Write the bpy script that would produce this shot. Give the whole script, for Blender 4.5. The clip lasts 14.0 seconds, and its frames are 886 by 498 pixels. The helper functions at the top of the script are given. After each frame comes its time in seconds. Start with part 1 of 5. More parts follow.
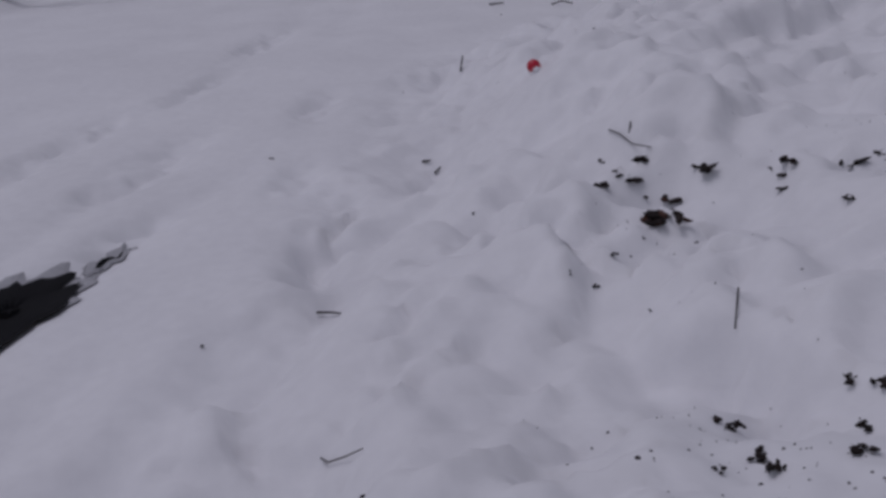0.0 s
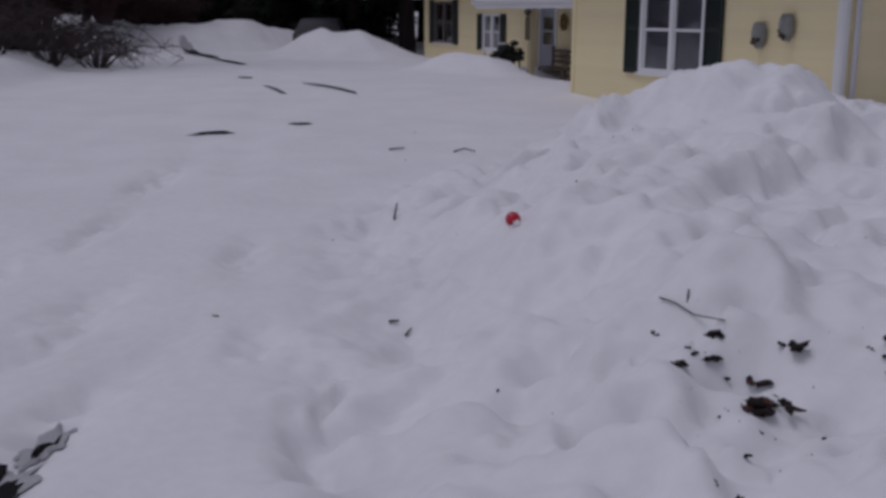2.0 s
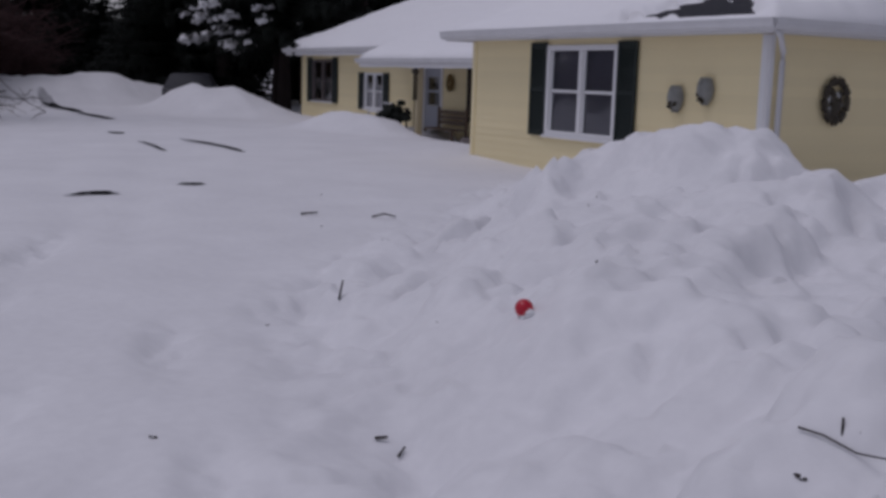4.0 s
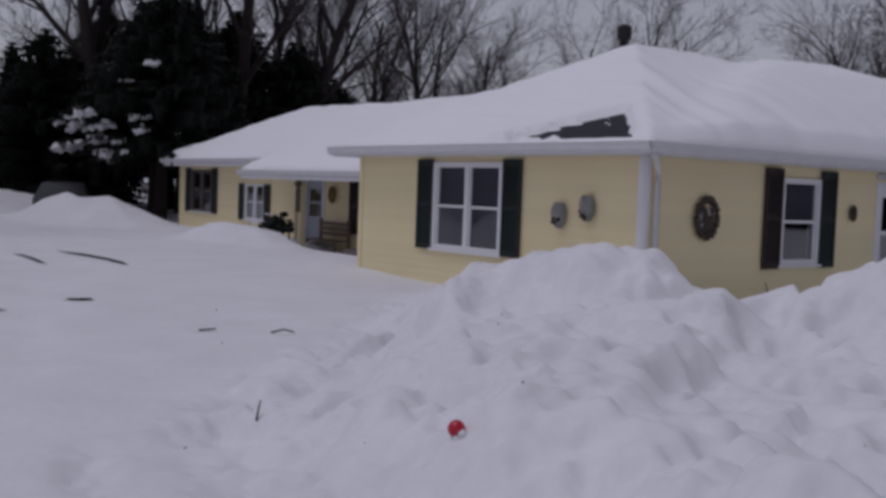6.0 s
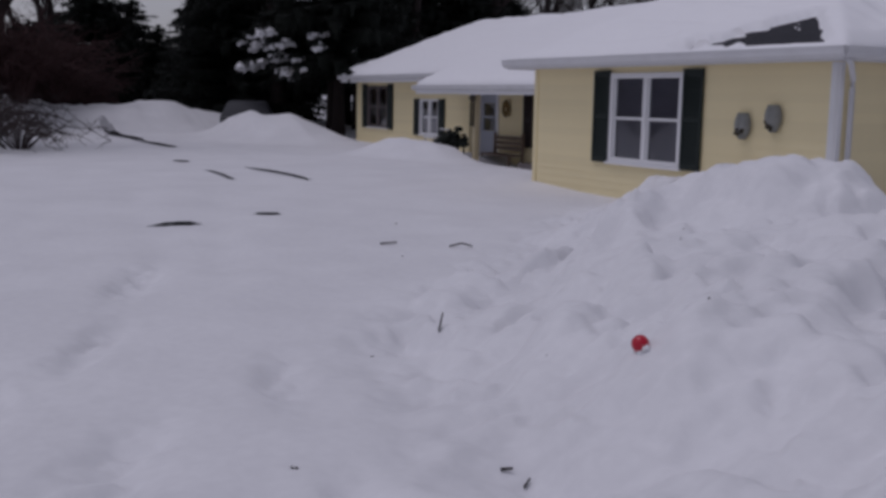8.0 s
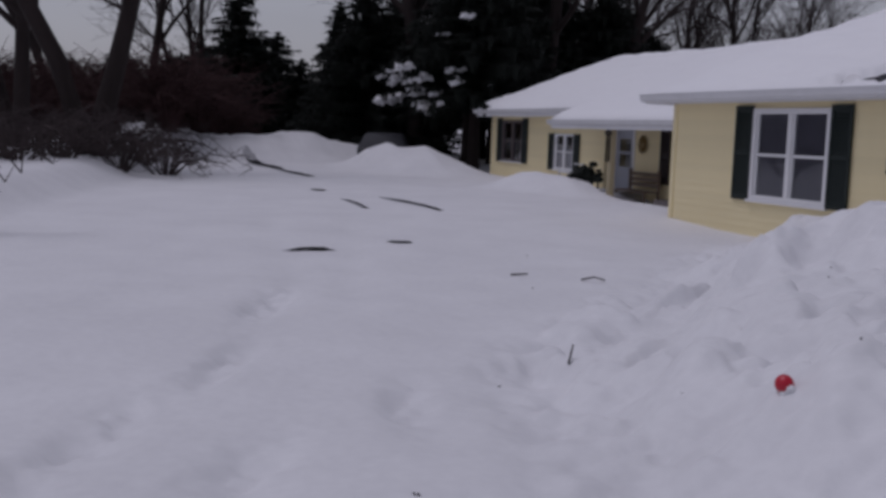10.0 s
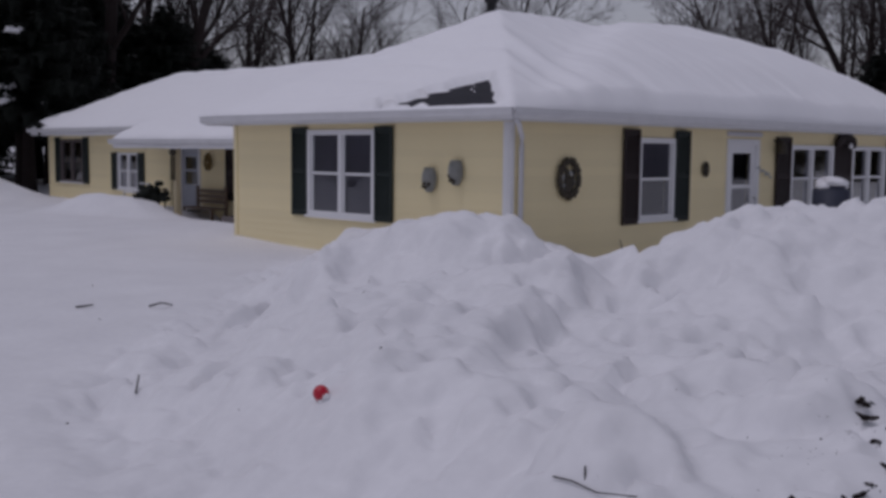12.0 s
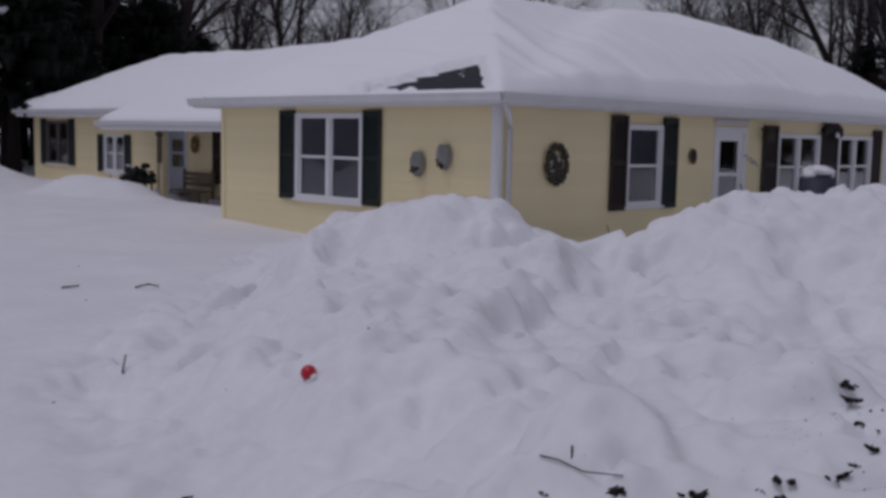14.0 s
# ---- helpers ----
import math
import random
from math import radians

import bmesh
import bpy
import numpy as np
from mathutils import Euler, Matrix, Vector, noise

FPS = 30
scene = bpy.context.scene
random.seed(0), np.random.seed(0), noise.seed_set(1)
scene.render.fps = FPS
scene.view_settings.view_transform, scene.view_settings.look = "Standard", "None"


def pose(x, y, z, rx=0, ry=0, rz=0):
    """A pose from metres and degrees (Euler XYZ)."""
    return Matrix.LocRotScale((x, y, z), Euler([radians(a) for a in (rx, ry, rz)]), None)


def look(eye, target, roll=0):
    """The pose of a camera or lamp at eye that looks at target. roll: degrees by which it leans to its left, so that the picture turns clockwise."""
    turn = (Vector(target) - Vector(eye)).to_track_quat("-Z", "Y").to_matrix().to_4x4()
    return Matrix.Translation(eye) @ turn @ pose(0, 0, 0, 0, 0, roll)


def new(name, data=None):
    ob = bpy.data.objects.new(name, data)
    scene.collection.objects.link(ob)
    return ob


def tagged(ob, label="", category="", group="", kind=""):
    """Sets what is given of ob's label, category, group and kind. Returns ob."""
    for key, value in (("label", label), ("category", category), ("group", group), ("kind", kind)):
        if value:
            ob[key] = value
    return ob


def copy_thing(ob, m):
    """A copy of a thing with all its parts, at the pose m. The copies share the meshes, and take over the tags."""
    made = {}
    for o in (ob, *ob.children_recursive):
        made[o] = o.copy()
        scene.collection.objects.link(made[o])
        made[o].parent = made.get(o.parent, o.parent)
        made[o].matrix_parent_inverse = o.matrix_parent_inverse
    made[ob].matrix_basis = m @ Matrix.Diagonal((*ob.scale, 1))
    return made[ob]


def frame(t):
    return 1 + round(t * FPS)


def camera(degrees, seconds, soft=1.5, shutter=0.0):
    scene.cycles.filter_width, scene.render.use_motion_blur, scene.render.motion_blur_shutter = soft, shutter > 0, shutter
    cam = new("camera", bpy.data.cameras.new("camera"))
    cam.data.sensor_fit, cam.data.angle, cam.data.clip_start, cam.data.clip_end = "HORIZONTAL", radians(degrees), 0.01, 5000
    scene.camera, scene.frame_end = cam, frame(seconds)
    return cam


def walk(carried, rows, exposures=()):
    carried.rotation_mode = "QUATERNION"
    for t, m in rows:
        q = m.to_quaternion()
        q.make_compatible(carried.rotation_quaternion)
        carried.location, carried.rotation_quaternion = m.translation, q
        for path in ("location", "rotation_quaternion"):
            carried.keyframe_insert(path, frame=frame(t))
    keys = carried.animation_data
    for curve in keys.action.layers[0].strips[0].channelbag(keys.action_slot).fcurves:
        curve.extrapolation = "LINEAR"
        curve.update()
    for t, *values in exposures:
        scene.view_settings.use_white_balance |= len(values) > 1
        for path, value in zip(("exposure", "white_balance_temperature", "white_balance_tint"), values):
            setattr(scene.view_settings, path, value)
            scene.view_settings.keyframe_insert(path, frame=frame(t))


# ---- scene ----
cam = camera(46.1, 14.0, soft=3.4)
PATH = [
    (0, (10.688, -8.917, 2.078), (8.86, -8.491, 1.386), -3.4),
    (0.5, (10.565, -9.083, 2.095), (8.785, -8.501, 1.394), -2.1),
    (1, (10.375, -9.264, 2.056), (8.7, -8.642, 1.158), -2.0),
    (1.5, (10.131, -9.312, 2.031), (8.409, -8.636, 1.271), -1.9),
    (2, (9.854, -9.426, 2.027), (8.059, -8.661, 1.584), 0.2),
    (2.2, (9.751, -9.501, 2.016), (7.953, -8.714, 1.63), 0.5),
    (4.5, (8.581, -9.543, 1.939), (6.919, -8.472, 1.636), 1.9),
    (5, (8.581, -9.721, 2.009), (6.952, -8.582, 1.791), 2.0),
    (5.5, (8.673, -9.883, 2.043), (7.081, -8.675, 1.949), 2.2),
    (6, (8.693, -9.856, 2.035), (7.113, -8.635, 1.921), 2.1),
    (6.5, (8.668, -9.804, 2.028), (7.094, -8.596, 1.774), 1.7),
    (7, (8.634, -9.806, 2.015), (7.032, -8.644, 1.726), 1.6),
    (7.5, (8.631, -9.826, 2.019), (6.969, -8.754, 1.723), 1.3),
    (8, (8.673, -9.898, 2.036), (6.931, -8.959, 1.749), 1.1),
    (8.2, (8.662, -9.913, 2.028), (6.884, -9.039, 1.748), 1.5),
    (10.3, (8.581, -9.857, 1.977), (6.727, -9.144, 1.751), 2.0),
    (10.5, (8.62, -9.866, 1.999), (6.805, -9.055, 1.781), 2.0),
    (11, (8.936, -10.04, 2.107), (7.251, -8.979, 1.913), 1.1),
    (11.5, (9.101, -10.096, 2.172), (7.559, -8.836, 1.986), 0.6),
    (12, (9.118, -10.043, 2.162), (7.689, -8.657, 1.973), 0.6),
    (12.5, (9.123, -10.024, 2.156), (7.768, -8.566, 1.962), 1.0),
    (13, (9.134, -10.042, 2.153), (7.799, -8.567, 1.951), 1.3),
    (13.5, (9.123, -10.044, 2.144), (7.755, -8.601, 1.934), 1.1),
    (14, (9.117, -10.056, 2.139), (7.708, -8.653, 1.924), 1.2),
]
walk(cam, [(t, look(eye, target, roll)) for t, eye, target, roll in PATH], [(0.0, -0.30, 6000, 23), (1.5, -0.28, 6000, 23), (2.3, -0.18, 6000, 23), (4.5, -0.14, 6000, 23), (14.0, -0.16, 6000, 23)])

# ---------- daylight: flat winter overcast ----------
world = bpy.data.worlds.new("winter_sky")
scene.world = world
world.use_nodes = True
wn, wl = world.node_tree.nodes, world.node_tree.links
sky = wn.new("ShaderNodeTexSky")
sky.sky_type = 'NISHITA'
sky.sun_disc = False
sky.sun_elevation = radians(69)
sky.sun_rotation = radians(203)
sky.air_density, sky.dust_density, sky.ozone_density = 1.2, 1.5, 1.0
grey = wn.new("ShaderNodeHueSaturation")
grey.inputs["Saturation"].default_value = 0.22
wl.new(sky.outputs[0], grey.inputs["Color"])
wl.new(grey.outputs[0], wn["Background"].inputs["Color"])
wn["Background"].inputs["Strength"].default_value = 0.068

sun = new("sun", bpy.data.lights.new("sun", 'SUN'))
sun.data.energy, sun.data.angle, sun.data.color = 0.55, radians(22), (1.0, 0.97, 0.95)
sun.matrix_world = look((-2.5, -6, 17), (0, 0, 0))


# ---------- materials ----------
def mat(name, base, rough=0.8, metal=0.0, dark=None, scale=4.0, fine=40.0, bump=0.2, amount=0.5, spec=0.3, by_object=0.0, stretch=(1, 1, 1), relief=0.02):
    """Two scales of variation between base and dark, and relief from the same two."""
    m = bpy.data.materials.new(name)
    m.use_nodes = True
    n, l = m.node_tree.nodes, m.node_tree.links
    b = n["Principled BSDF"]
    b.inputs["Roughness"].default_value, b.inputs["Metallic"].default_value = rough, metal
    b.inputs["Specular IOR Level"].default_value = spec
    dark = dark or tuple(c * 0.75 for c in base)
    co = n.new("ShaderNodeTexCoord")
    mp = n.new("ShaderNodeMapping")
    mp.inputs["Scale"].default_value = stretch
    l.new(co.outputs["Object"], mp.inputs["Vector"])
    big, small = n.new("ShaderNodeTexNoise"), n.new("ShaderNodeTexNoise")
    big.inputs["Scale"].default_value, big.inputs["Detail"].default_value = scale, 5
    small.inputs["Scale"].default_value, small.inputs["Detail"].default_value = fine, 4
    for t in (big, small):
        l.new(mp.outputs["Vector"], t.inputs["Vector"])
    add = n.new("ShaderNodeMath")
    add.operation = 'MULTIPLY_ADD'
    add.inputs[1].default_value = 0.4
    l.new(small.outputs["Fac"], add.inputs[0])
    half = n.new("ShaderNodeMath")
    half.operation = 'MULTIPLY'
    half.inputs[1].default_value = 0.6
    l.new(big.outputs["Fac"], half.inputs[0])
    l.new(half.outputs[0], add.inputs[2])
    ramp = n.new("ShaderNodeMapRange")
    ramp.inputs["From Min"].default_value, ramp.inputs["From Max"].default_value = 0.35, 0.65
    ramp.inputs["To Max"].default_value = amount
    l.new(add.outputs[0], ramp.inputs["Value"])
    mix = n.new("ShaderNodeMix")
    mix.data_type = 'RGBA'
    mix.inputs["A"].default_value, mix.inputs["B"].default_value = (*base, 1), (*dark, 1)
    l.new(ramp.outputs["Result"], mix.inputs["Factor"])
    out = mix.outputs["Result"]
    if by_object:
        info, hsv, rng = n.new("ShaderNodeObjectInfo"), n.new("ShaderNodeHueSaturation"), n.new("ShaderNodeMapRange")
        rng.inputs["To Min"].default_value, rng.inputs["To Max"].default_value = 1 - by_object, 1 + by_object
        l.new(info.outputs["Random"], rng.inputs["Value"])
        l.new(rng.outputs["Result"], hsv.inputs["Value"])
        l.new(out, hsv.inputs["Color"])
        out = hsv.outputs["Color"]
    l.new(out, b.inputs["Base Color"])
    if bump:
        bp = n.new("ShaderNodeBump")
        bp.inputs["Strength"].default_value, bp.inputs["Distance"].default_value = bump, relief
        l.new(add.outputs[0], bp.inputs["Height"])
        l.new(bp.outputs["Normal"], b.inputs["Normal"])
    return m


SNOW = mat("snow", (0.79, 0.79, 0.81), 0.75, dark=(0.63, 0.628, 0.65), scale=1.1, fine=14, bump=0.3, amount=0.5, spec=0.2, relief=0.03)
ROOFSNOW = mat("roof_snow", (0.87, 0.87, 0.89), 0.75, dark=(0.82, 0.82, 0.85), scale=0.5, fine=6, bump=0.2, amount=0.5, spec=0.2)
SIDING = mat("yellow_siding", (0.84, 0.735, 0.455), 0.55, dark=(0.79, 0.68, 0.415), scale=1.2, fine=30, bump=0.08, amount=0.5, by_object=0.03)
TRIM = mat("white_trim", (0.78, 0.78, 0.79), 0.5, dark=(0.68, 0.68, 0.70), scale=3, fine=40, bump=0.05, amount=0.4)
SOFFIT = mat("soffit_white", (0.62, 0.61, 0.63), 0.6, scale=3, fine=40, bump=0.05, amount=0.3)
SHUTTER = mat("shutter_dark_green", (0.012, 0.02, 0.018), 0.5, dark=(0.02, 0.026, 0.024), scale=5, fine=60, bump=0.05)
SHUTTER_BROWN = mat("shutter_dark_brown", (0.022, 0.012, 0.012), 0.5, dark=(0.03, 0.02, 0.018), scale=5, fine=60, bump=0.05)
SHINGLE = mat("asphalt_shingle", (0.035, 0.035, 0.042), 0.9, dark=(0.02, 0.02, 0.025), scale=6, fine=120, bump=0.5)
ASPHALT = mat("wet_asphalt", (0.016, 0.016, 0.018), 0.95, dark=(0.008, 0.008, 0.009), scale=4, fine=90, bump=0.6, spec=0.1)
BARK = mat("bark", (0.034, 0.025, 0.024), 0.95, dark=(0.014, 0.010, 0.010), scale=3, fine=25, bump=0.8, stretch=(1, 1, 0.25))
TWIG = mat("twig_bark", (0.055, 0.042, 0.042), 0.95, dark=(0.03, 0.022, 0.022), scale=3, fine=25, bump=0.2)
REDTWIG = mat("red_brown_twigs", (0.06, 0.03, 0.03), 0.95, dark=(0.03, 0.017, 0.017), scale=2, fine=20, bump=0.2)
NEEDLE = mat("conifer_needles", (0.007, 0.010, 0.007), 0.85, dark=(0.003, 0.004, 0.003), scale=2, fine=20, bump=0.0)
CURTAIN = mat("curtain", (0.34, 0.325, 0.36), 0.9, dark=(0.24, 0.23, 0.255), scale=2, fine=14, bump=0.4, stretch=(8, 8, 0.3))
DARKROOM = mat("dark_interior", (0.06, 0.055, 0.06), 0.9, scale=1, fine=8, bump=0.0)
WOOD = mat("weathered_wood", (0.55, 0.48, 0.32), 0.8, dark=(0.45, 0.38, 0.25), scale=3, fine=30, bump=0.3, stretch=(1, 1, 0.2))
BOARDS = mat("porch_boards", (0.25, 0.22, 0.22), 0.8, dark=(0.16, 0.14, 0.14), scale=3, fine=30, bump=0.3)
OLDWOOD = mat("brown_bench_wood", (0.20, 0.15, 0.12), 0.85, dark=(0.12, 0.09, 0.07), scale=4, fine=30, bump=0.3)
DOORPAINT = mat("door_grey_blue", (0.40, 0.42, 0.48), 0.5, dark=(0.34, 0.36, 0.42), scale=3, fine=30, bump=0.05)
METAL = mat("painted_metal_white", (0.66, 0.66, 0.68), 0.4, scale=4, fine=50, bump=0.05, amount=0.4)
BLACKMETAL = mat("black_metal", (0.015, 0.015, 0.016), 0.45, scale=4, fine=50, bump=0.1)
BRONZE = mat("dark_bronze", (0.035, 0.028, 0.02), 0.55, dark=(0.09, 0.075, 0.05), scale=14, fine=60, bump=0.3)
STRAW = mat("ochre_straw", (0.22, 0.15, 0.06), 0.9, dark=(0.12, 0.08, 0.03), scale=12, fine=60, bump=0.5)
PLANTER = mat("zinc_planter", (0.50, 0.51, 0.50), 0.6, dark=(0.26, 0.27, 0.26), scale=14, fine=60, bump=0.4)
REDPLASTIC = mat("red_plastic", (0.50, 0.008, 0.03), 0.28, dark=(0.38, 0.005, 0.02), scale=10, fine=60, bump=0.02, spec=0.5)
LEAF = mat("wet_dead_leaves", (0.02, 0.012, 0.011), 0.8, dark=(0.007, 0.005, 0.005), scale=20, fine=90, bump=0.4, by_object=0.3)
RUST = mat("rust_leaf", (0.085, 0.038, 0.028), 0.8, dark=(0.03, 0.014, 0.012), scale=20, fine=90, bump=0.4)
COVER = mat("navy_cover", (0.045, 0.05, 0.075), 0.6, dark=(0.03, 0.033, 0.05), scale=4, fine=30, bump=0.3)
CARPAINT = mat("car_paint_slate", (0.014, 0.015, 0.022), 0.55, scale=3, fine=40, bump=0.0, spec=0.5)
SLUSH = mat("grey_slush", (0.42, 0.42, 0.44), 0.6, dark=(0.25, 0.25, 0.27), scale=9, fine=60, bump=0.6)
# window trim with the deep shade of the far wall put into its colour
SHADED_TRIM = mat("shaded_brown_trim", (0.12, 0.10, 0.10), 0.6, scale=3, fine=40, bump=0.05)
RUBBER = mat("rubber", (0.015, 0.015, 0.015), 0.8, scale=8, fine=60, bump=0.2)


def glass_material():
    m = bpy.data.materials.new("window_glass")
    m.use_nodes = True
    n, l = m.node_tree.nodes, m.node_tree.links
    n.remove(n["Principled BSDF"])
    clear, gloss, facing, curve, mix = (n.new(k) for k in ("ShaderNodeBsdfTransparent", "ShaderNodeBsdfGlossy", "ShaderNodeLayerWeight", "ShaderNodeMath", "ShaderNodeMixShader"))
    clear.inputs["Color"].default_value = (0.85, 0.86, 0.89, 1)
    gloss.inputs["Roughness"].default_value = 0.03
    facing.inputs["Blend"].default_value = 0.5
    curve.operation = 'POWER'
    curve.inputs[1].default_value = 2.6
    l.new(facing.outputs["Facing"], curve.inputs[0])
    l.new(curve.outputs[0], mix.inputs[0])
    l.new(clear.outputs[0], mix.inputs[1])
    l.new(gloss.outputs[0], mix.inputs[2])
    l.new(mix.outputs[0], n["Material Output"].inputs["Surface"])
    return m


GLASS = glass_material()


# ---------- mesh helpers ----------
def mesh_of(name, bm, material, smooth=False):
    me = bpy.data.meshes.new(name)
    bm.to_mesh(me)
    bm.free()
    me.materials.append(material)
    if smooth:
        me.polygons.foreach_set("use_smooth", [True] * len(me.polygons))
    return me


def part(name, bm, material, parent, label="", smooth=False):
    ob = new(name, mesh_of(name, bm, material, smooth))
    ob.parent = parent
    if label:
        ob["label"] = label
    return ob


def empty(name, m, label, category, group="", kind=""):
    ob = new(name)
    ob.matrix_world = m
    return tagged(ob, label, category, group, kind)


def box(bm, x0, x1, y0, y1, z0, z1, bevel=0.0):
    v = [bm.verts.new((x, y, z)) for z in (z0, z1) for x, y in ((x0, y0), (x1, y0), (x1, y1), (x0, y1))]
    faces = [bm.faces.new([v[i] for i in q]) for q in ((0, 3, 2, 1), (4, 5, 6, 7), (0, 1, 5, 4), (1, 2, 6, 5), (2, 3, 7, 6), (3, 0, 4, 7))]
    if bevel:
        bmesh.ops.bevel(bm, geom=list({e for f in faces for e in f.edges}), offset=bevel, segments=1, affect='EDGES')
    return bm


def boxed(*a, **k):
    return box(bmesh.new(), *a, **k)


def tube(bm, points, radii, sides=6, cap=True):
    """A round bar along points, its radius given at each."""
    rings = []
    for i, p in enumerate(points):
        d = (Vector(points[min(i + 1, len(points) - 1)]) - Vector(points[max(i - 1, 0)]))
        d = d.normalized() if d.length > 1e-9 else Vector((0, 0, 1))
        a = d.cross(Vector((0, 0, 1)) if abs(d.z) < 0.95 else Vector((1, 0, 0))).normalized()
        b = d.cross(a)
        rings.append([bm.verts.new(Vector(p) + radii[i] * (a * math.cos(2 * math.pi * k / sides) + b * math.sin(2 * math.pi * k / sides))) for k in range(sides)])
    for r, q in zip(rings, rings[1:]):
        for k in range(sides):
            bm.faces.new((r[k], r[(k + 1) % sides], q[(k + 1) % sides], q[k]))
    if cap:
        bm.faces.new(rings[0][::-1])
        bm.faces.new(rings[-1])
    return bm


def ball(bm, centre, radius, squash=(1, 1, 1), rough=0.0, sub=2, seed=0):
    made = bmesh.ops.create_icosphere(bm, subdivisions=sub, radius=1.0)["verts"]
    for v in made:
        k = 1 + rough * noise.noise(v.co * 1.7 + Vector((seed * 3.1, seed * 1.7, 0)))
        v.co = Vector(centre) + Vector((v.co.x * squash[0], v.co.y * squash[1], v.co.z * squash[2])) * radius * k
    return bm


# ---------- the snow-covered ground ----------
DRIVE = 0.57
FOOT = [(10.6, -10.1), (8.6, -9.15), (7.3, -8.5), (5.5, -7.55), (3.1, -6.75), (1.1, -5.1), (-0.7, -3.1), (-3.0, -0.9), (-4.0, 1.5)]


def sm(a):
    a = np.clip(a, 0, 1)
    return a * a * (3 - 2 * a)


def foot_distance(x, y):
    """How far a place lies inside the foot of the ploughed heap (negative: outside)."""
    best, sign = np.full(np.shape(x), 1e9), np.ones(np.shape(x))
    for (ax, ay), (bx, by) in zip(FOOT, FOOT[1:]):
        dx, dy = bx - ax, by - ay
        k = np.clip(((x - ax) * dx + (y - ay) * dy) / (dx * dx + dy * dy), 0, 1)
        d = np.hypot(x - ax - k * dx, y - ay - k * dy)
        side = np.where(dx * (y - ay) - dy * (x - ax) < 0, 1.0, -1.0)
        sign, best = np.where(d < best, side, sign), np.minimum(d, best)
    return best * sign


def hill(x, y, cx, cy, turn, a, b, power=1.0):
    c, s = math.cos(radians(turn)), math.sin(radians(turn))
    u, v = ((x - cx) * c + (y - cy) * s) / a, (-(x - cx) * s + (y - cy) * c) / b
    return np.exp(-(u * u + v * v) ** power)


def value_noise(x, y, seed):
    """Smooth noise between -1 and 1 on a unit grid."""
    xi, yi = np.floor(x).astype(np.int64), np.floor(y).astype(np.int64)
    fx, fy = x - xi, y - yi
    fx, fy = fx * fx * fx * (fx * (fx * 6 - 15) + 10), fy * fy * fy * (fy * (fy * 6 - 15) + 10)

    def rnd(i, j):
        h = (i * 374761393 + j * 668265263 + seed * 144665) & 0x7FFFFFFF
        h = ((h ^ (h >> 13)) * 1274126177) & 0x7FFFFFFF
        return ((h ^ (h >> 16)) & 0xFFFF) / 32767.5 - 1
    a, b, c, d = rnd(xi, yi), rnd(xi + 1, yi), rnd(xi, yi + 1), rnd(xi + 1, yi + 1)
    return (a * (1 - fx) + b * fx) * (1 - fy) + (c * (1 - fx) + d * fx) * fy


def fbm(x, y, seed, octaves=4):
    out, amp = 0, 1.0
    for k in range(octaves):
        x, y = 0.8 * x - 0.6 * y + 5.3, 0.6 * x + 0.8 * y - 3.7
        out = out + amp * value_noise(x * 2**k, y * 2**k, seed + k)
        amp *= 0.5
    return out


def clods(x, y, seed, cell, power=1.5):
    """Rounded lumps and hollows scattered on a jittered grid."""
    x, y = (0.83 * x - 0.56 * y) / cell, (0.56 * x + 0.83 * y) / cell
    out = np.zeros(np.shape(x))
    xi, yi = np.floor(x), np.floor(y)
    for i in (-1, 0, 1):
        for j in (-1, 0, 1):
            cx, cy = xi + i, yi + j
            h = [np.modf(np.abs(np.sin(cx * p + cy * q + seed) * 43758.5))[0] for p, q in ((12.99, 78.23), (39.35, 11.14), (73.16, 52.23), (27.6, 91.7))]
            r = 0.35 + 0.45 * h[2]
            d2 = ((x - cx - h[0]) ** 2 + (y - cy - h[1]) ** 2 * (1 + h[3])) / (r * r)
            out = out + np.where(h[3] > 0.5, h[3] - 0.5, 1.9 * (h[3] - 0.5)) * r * np.exp(-d2 ** power)
    return out


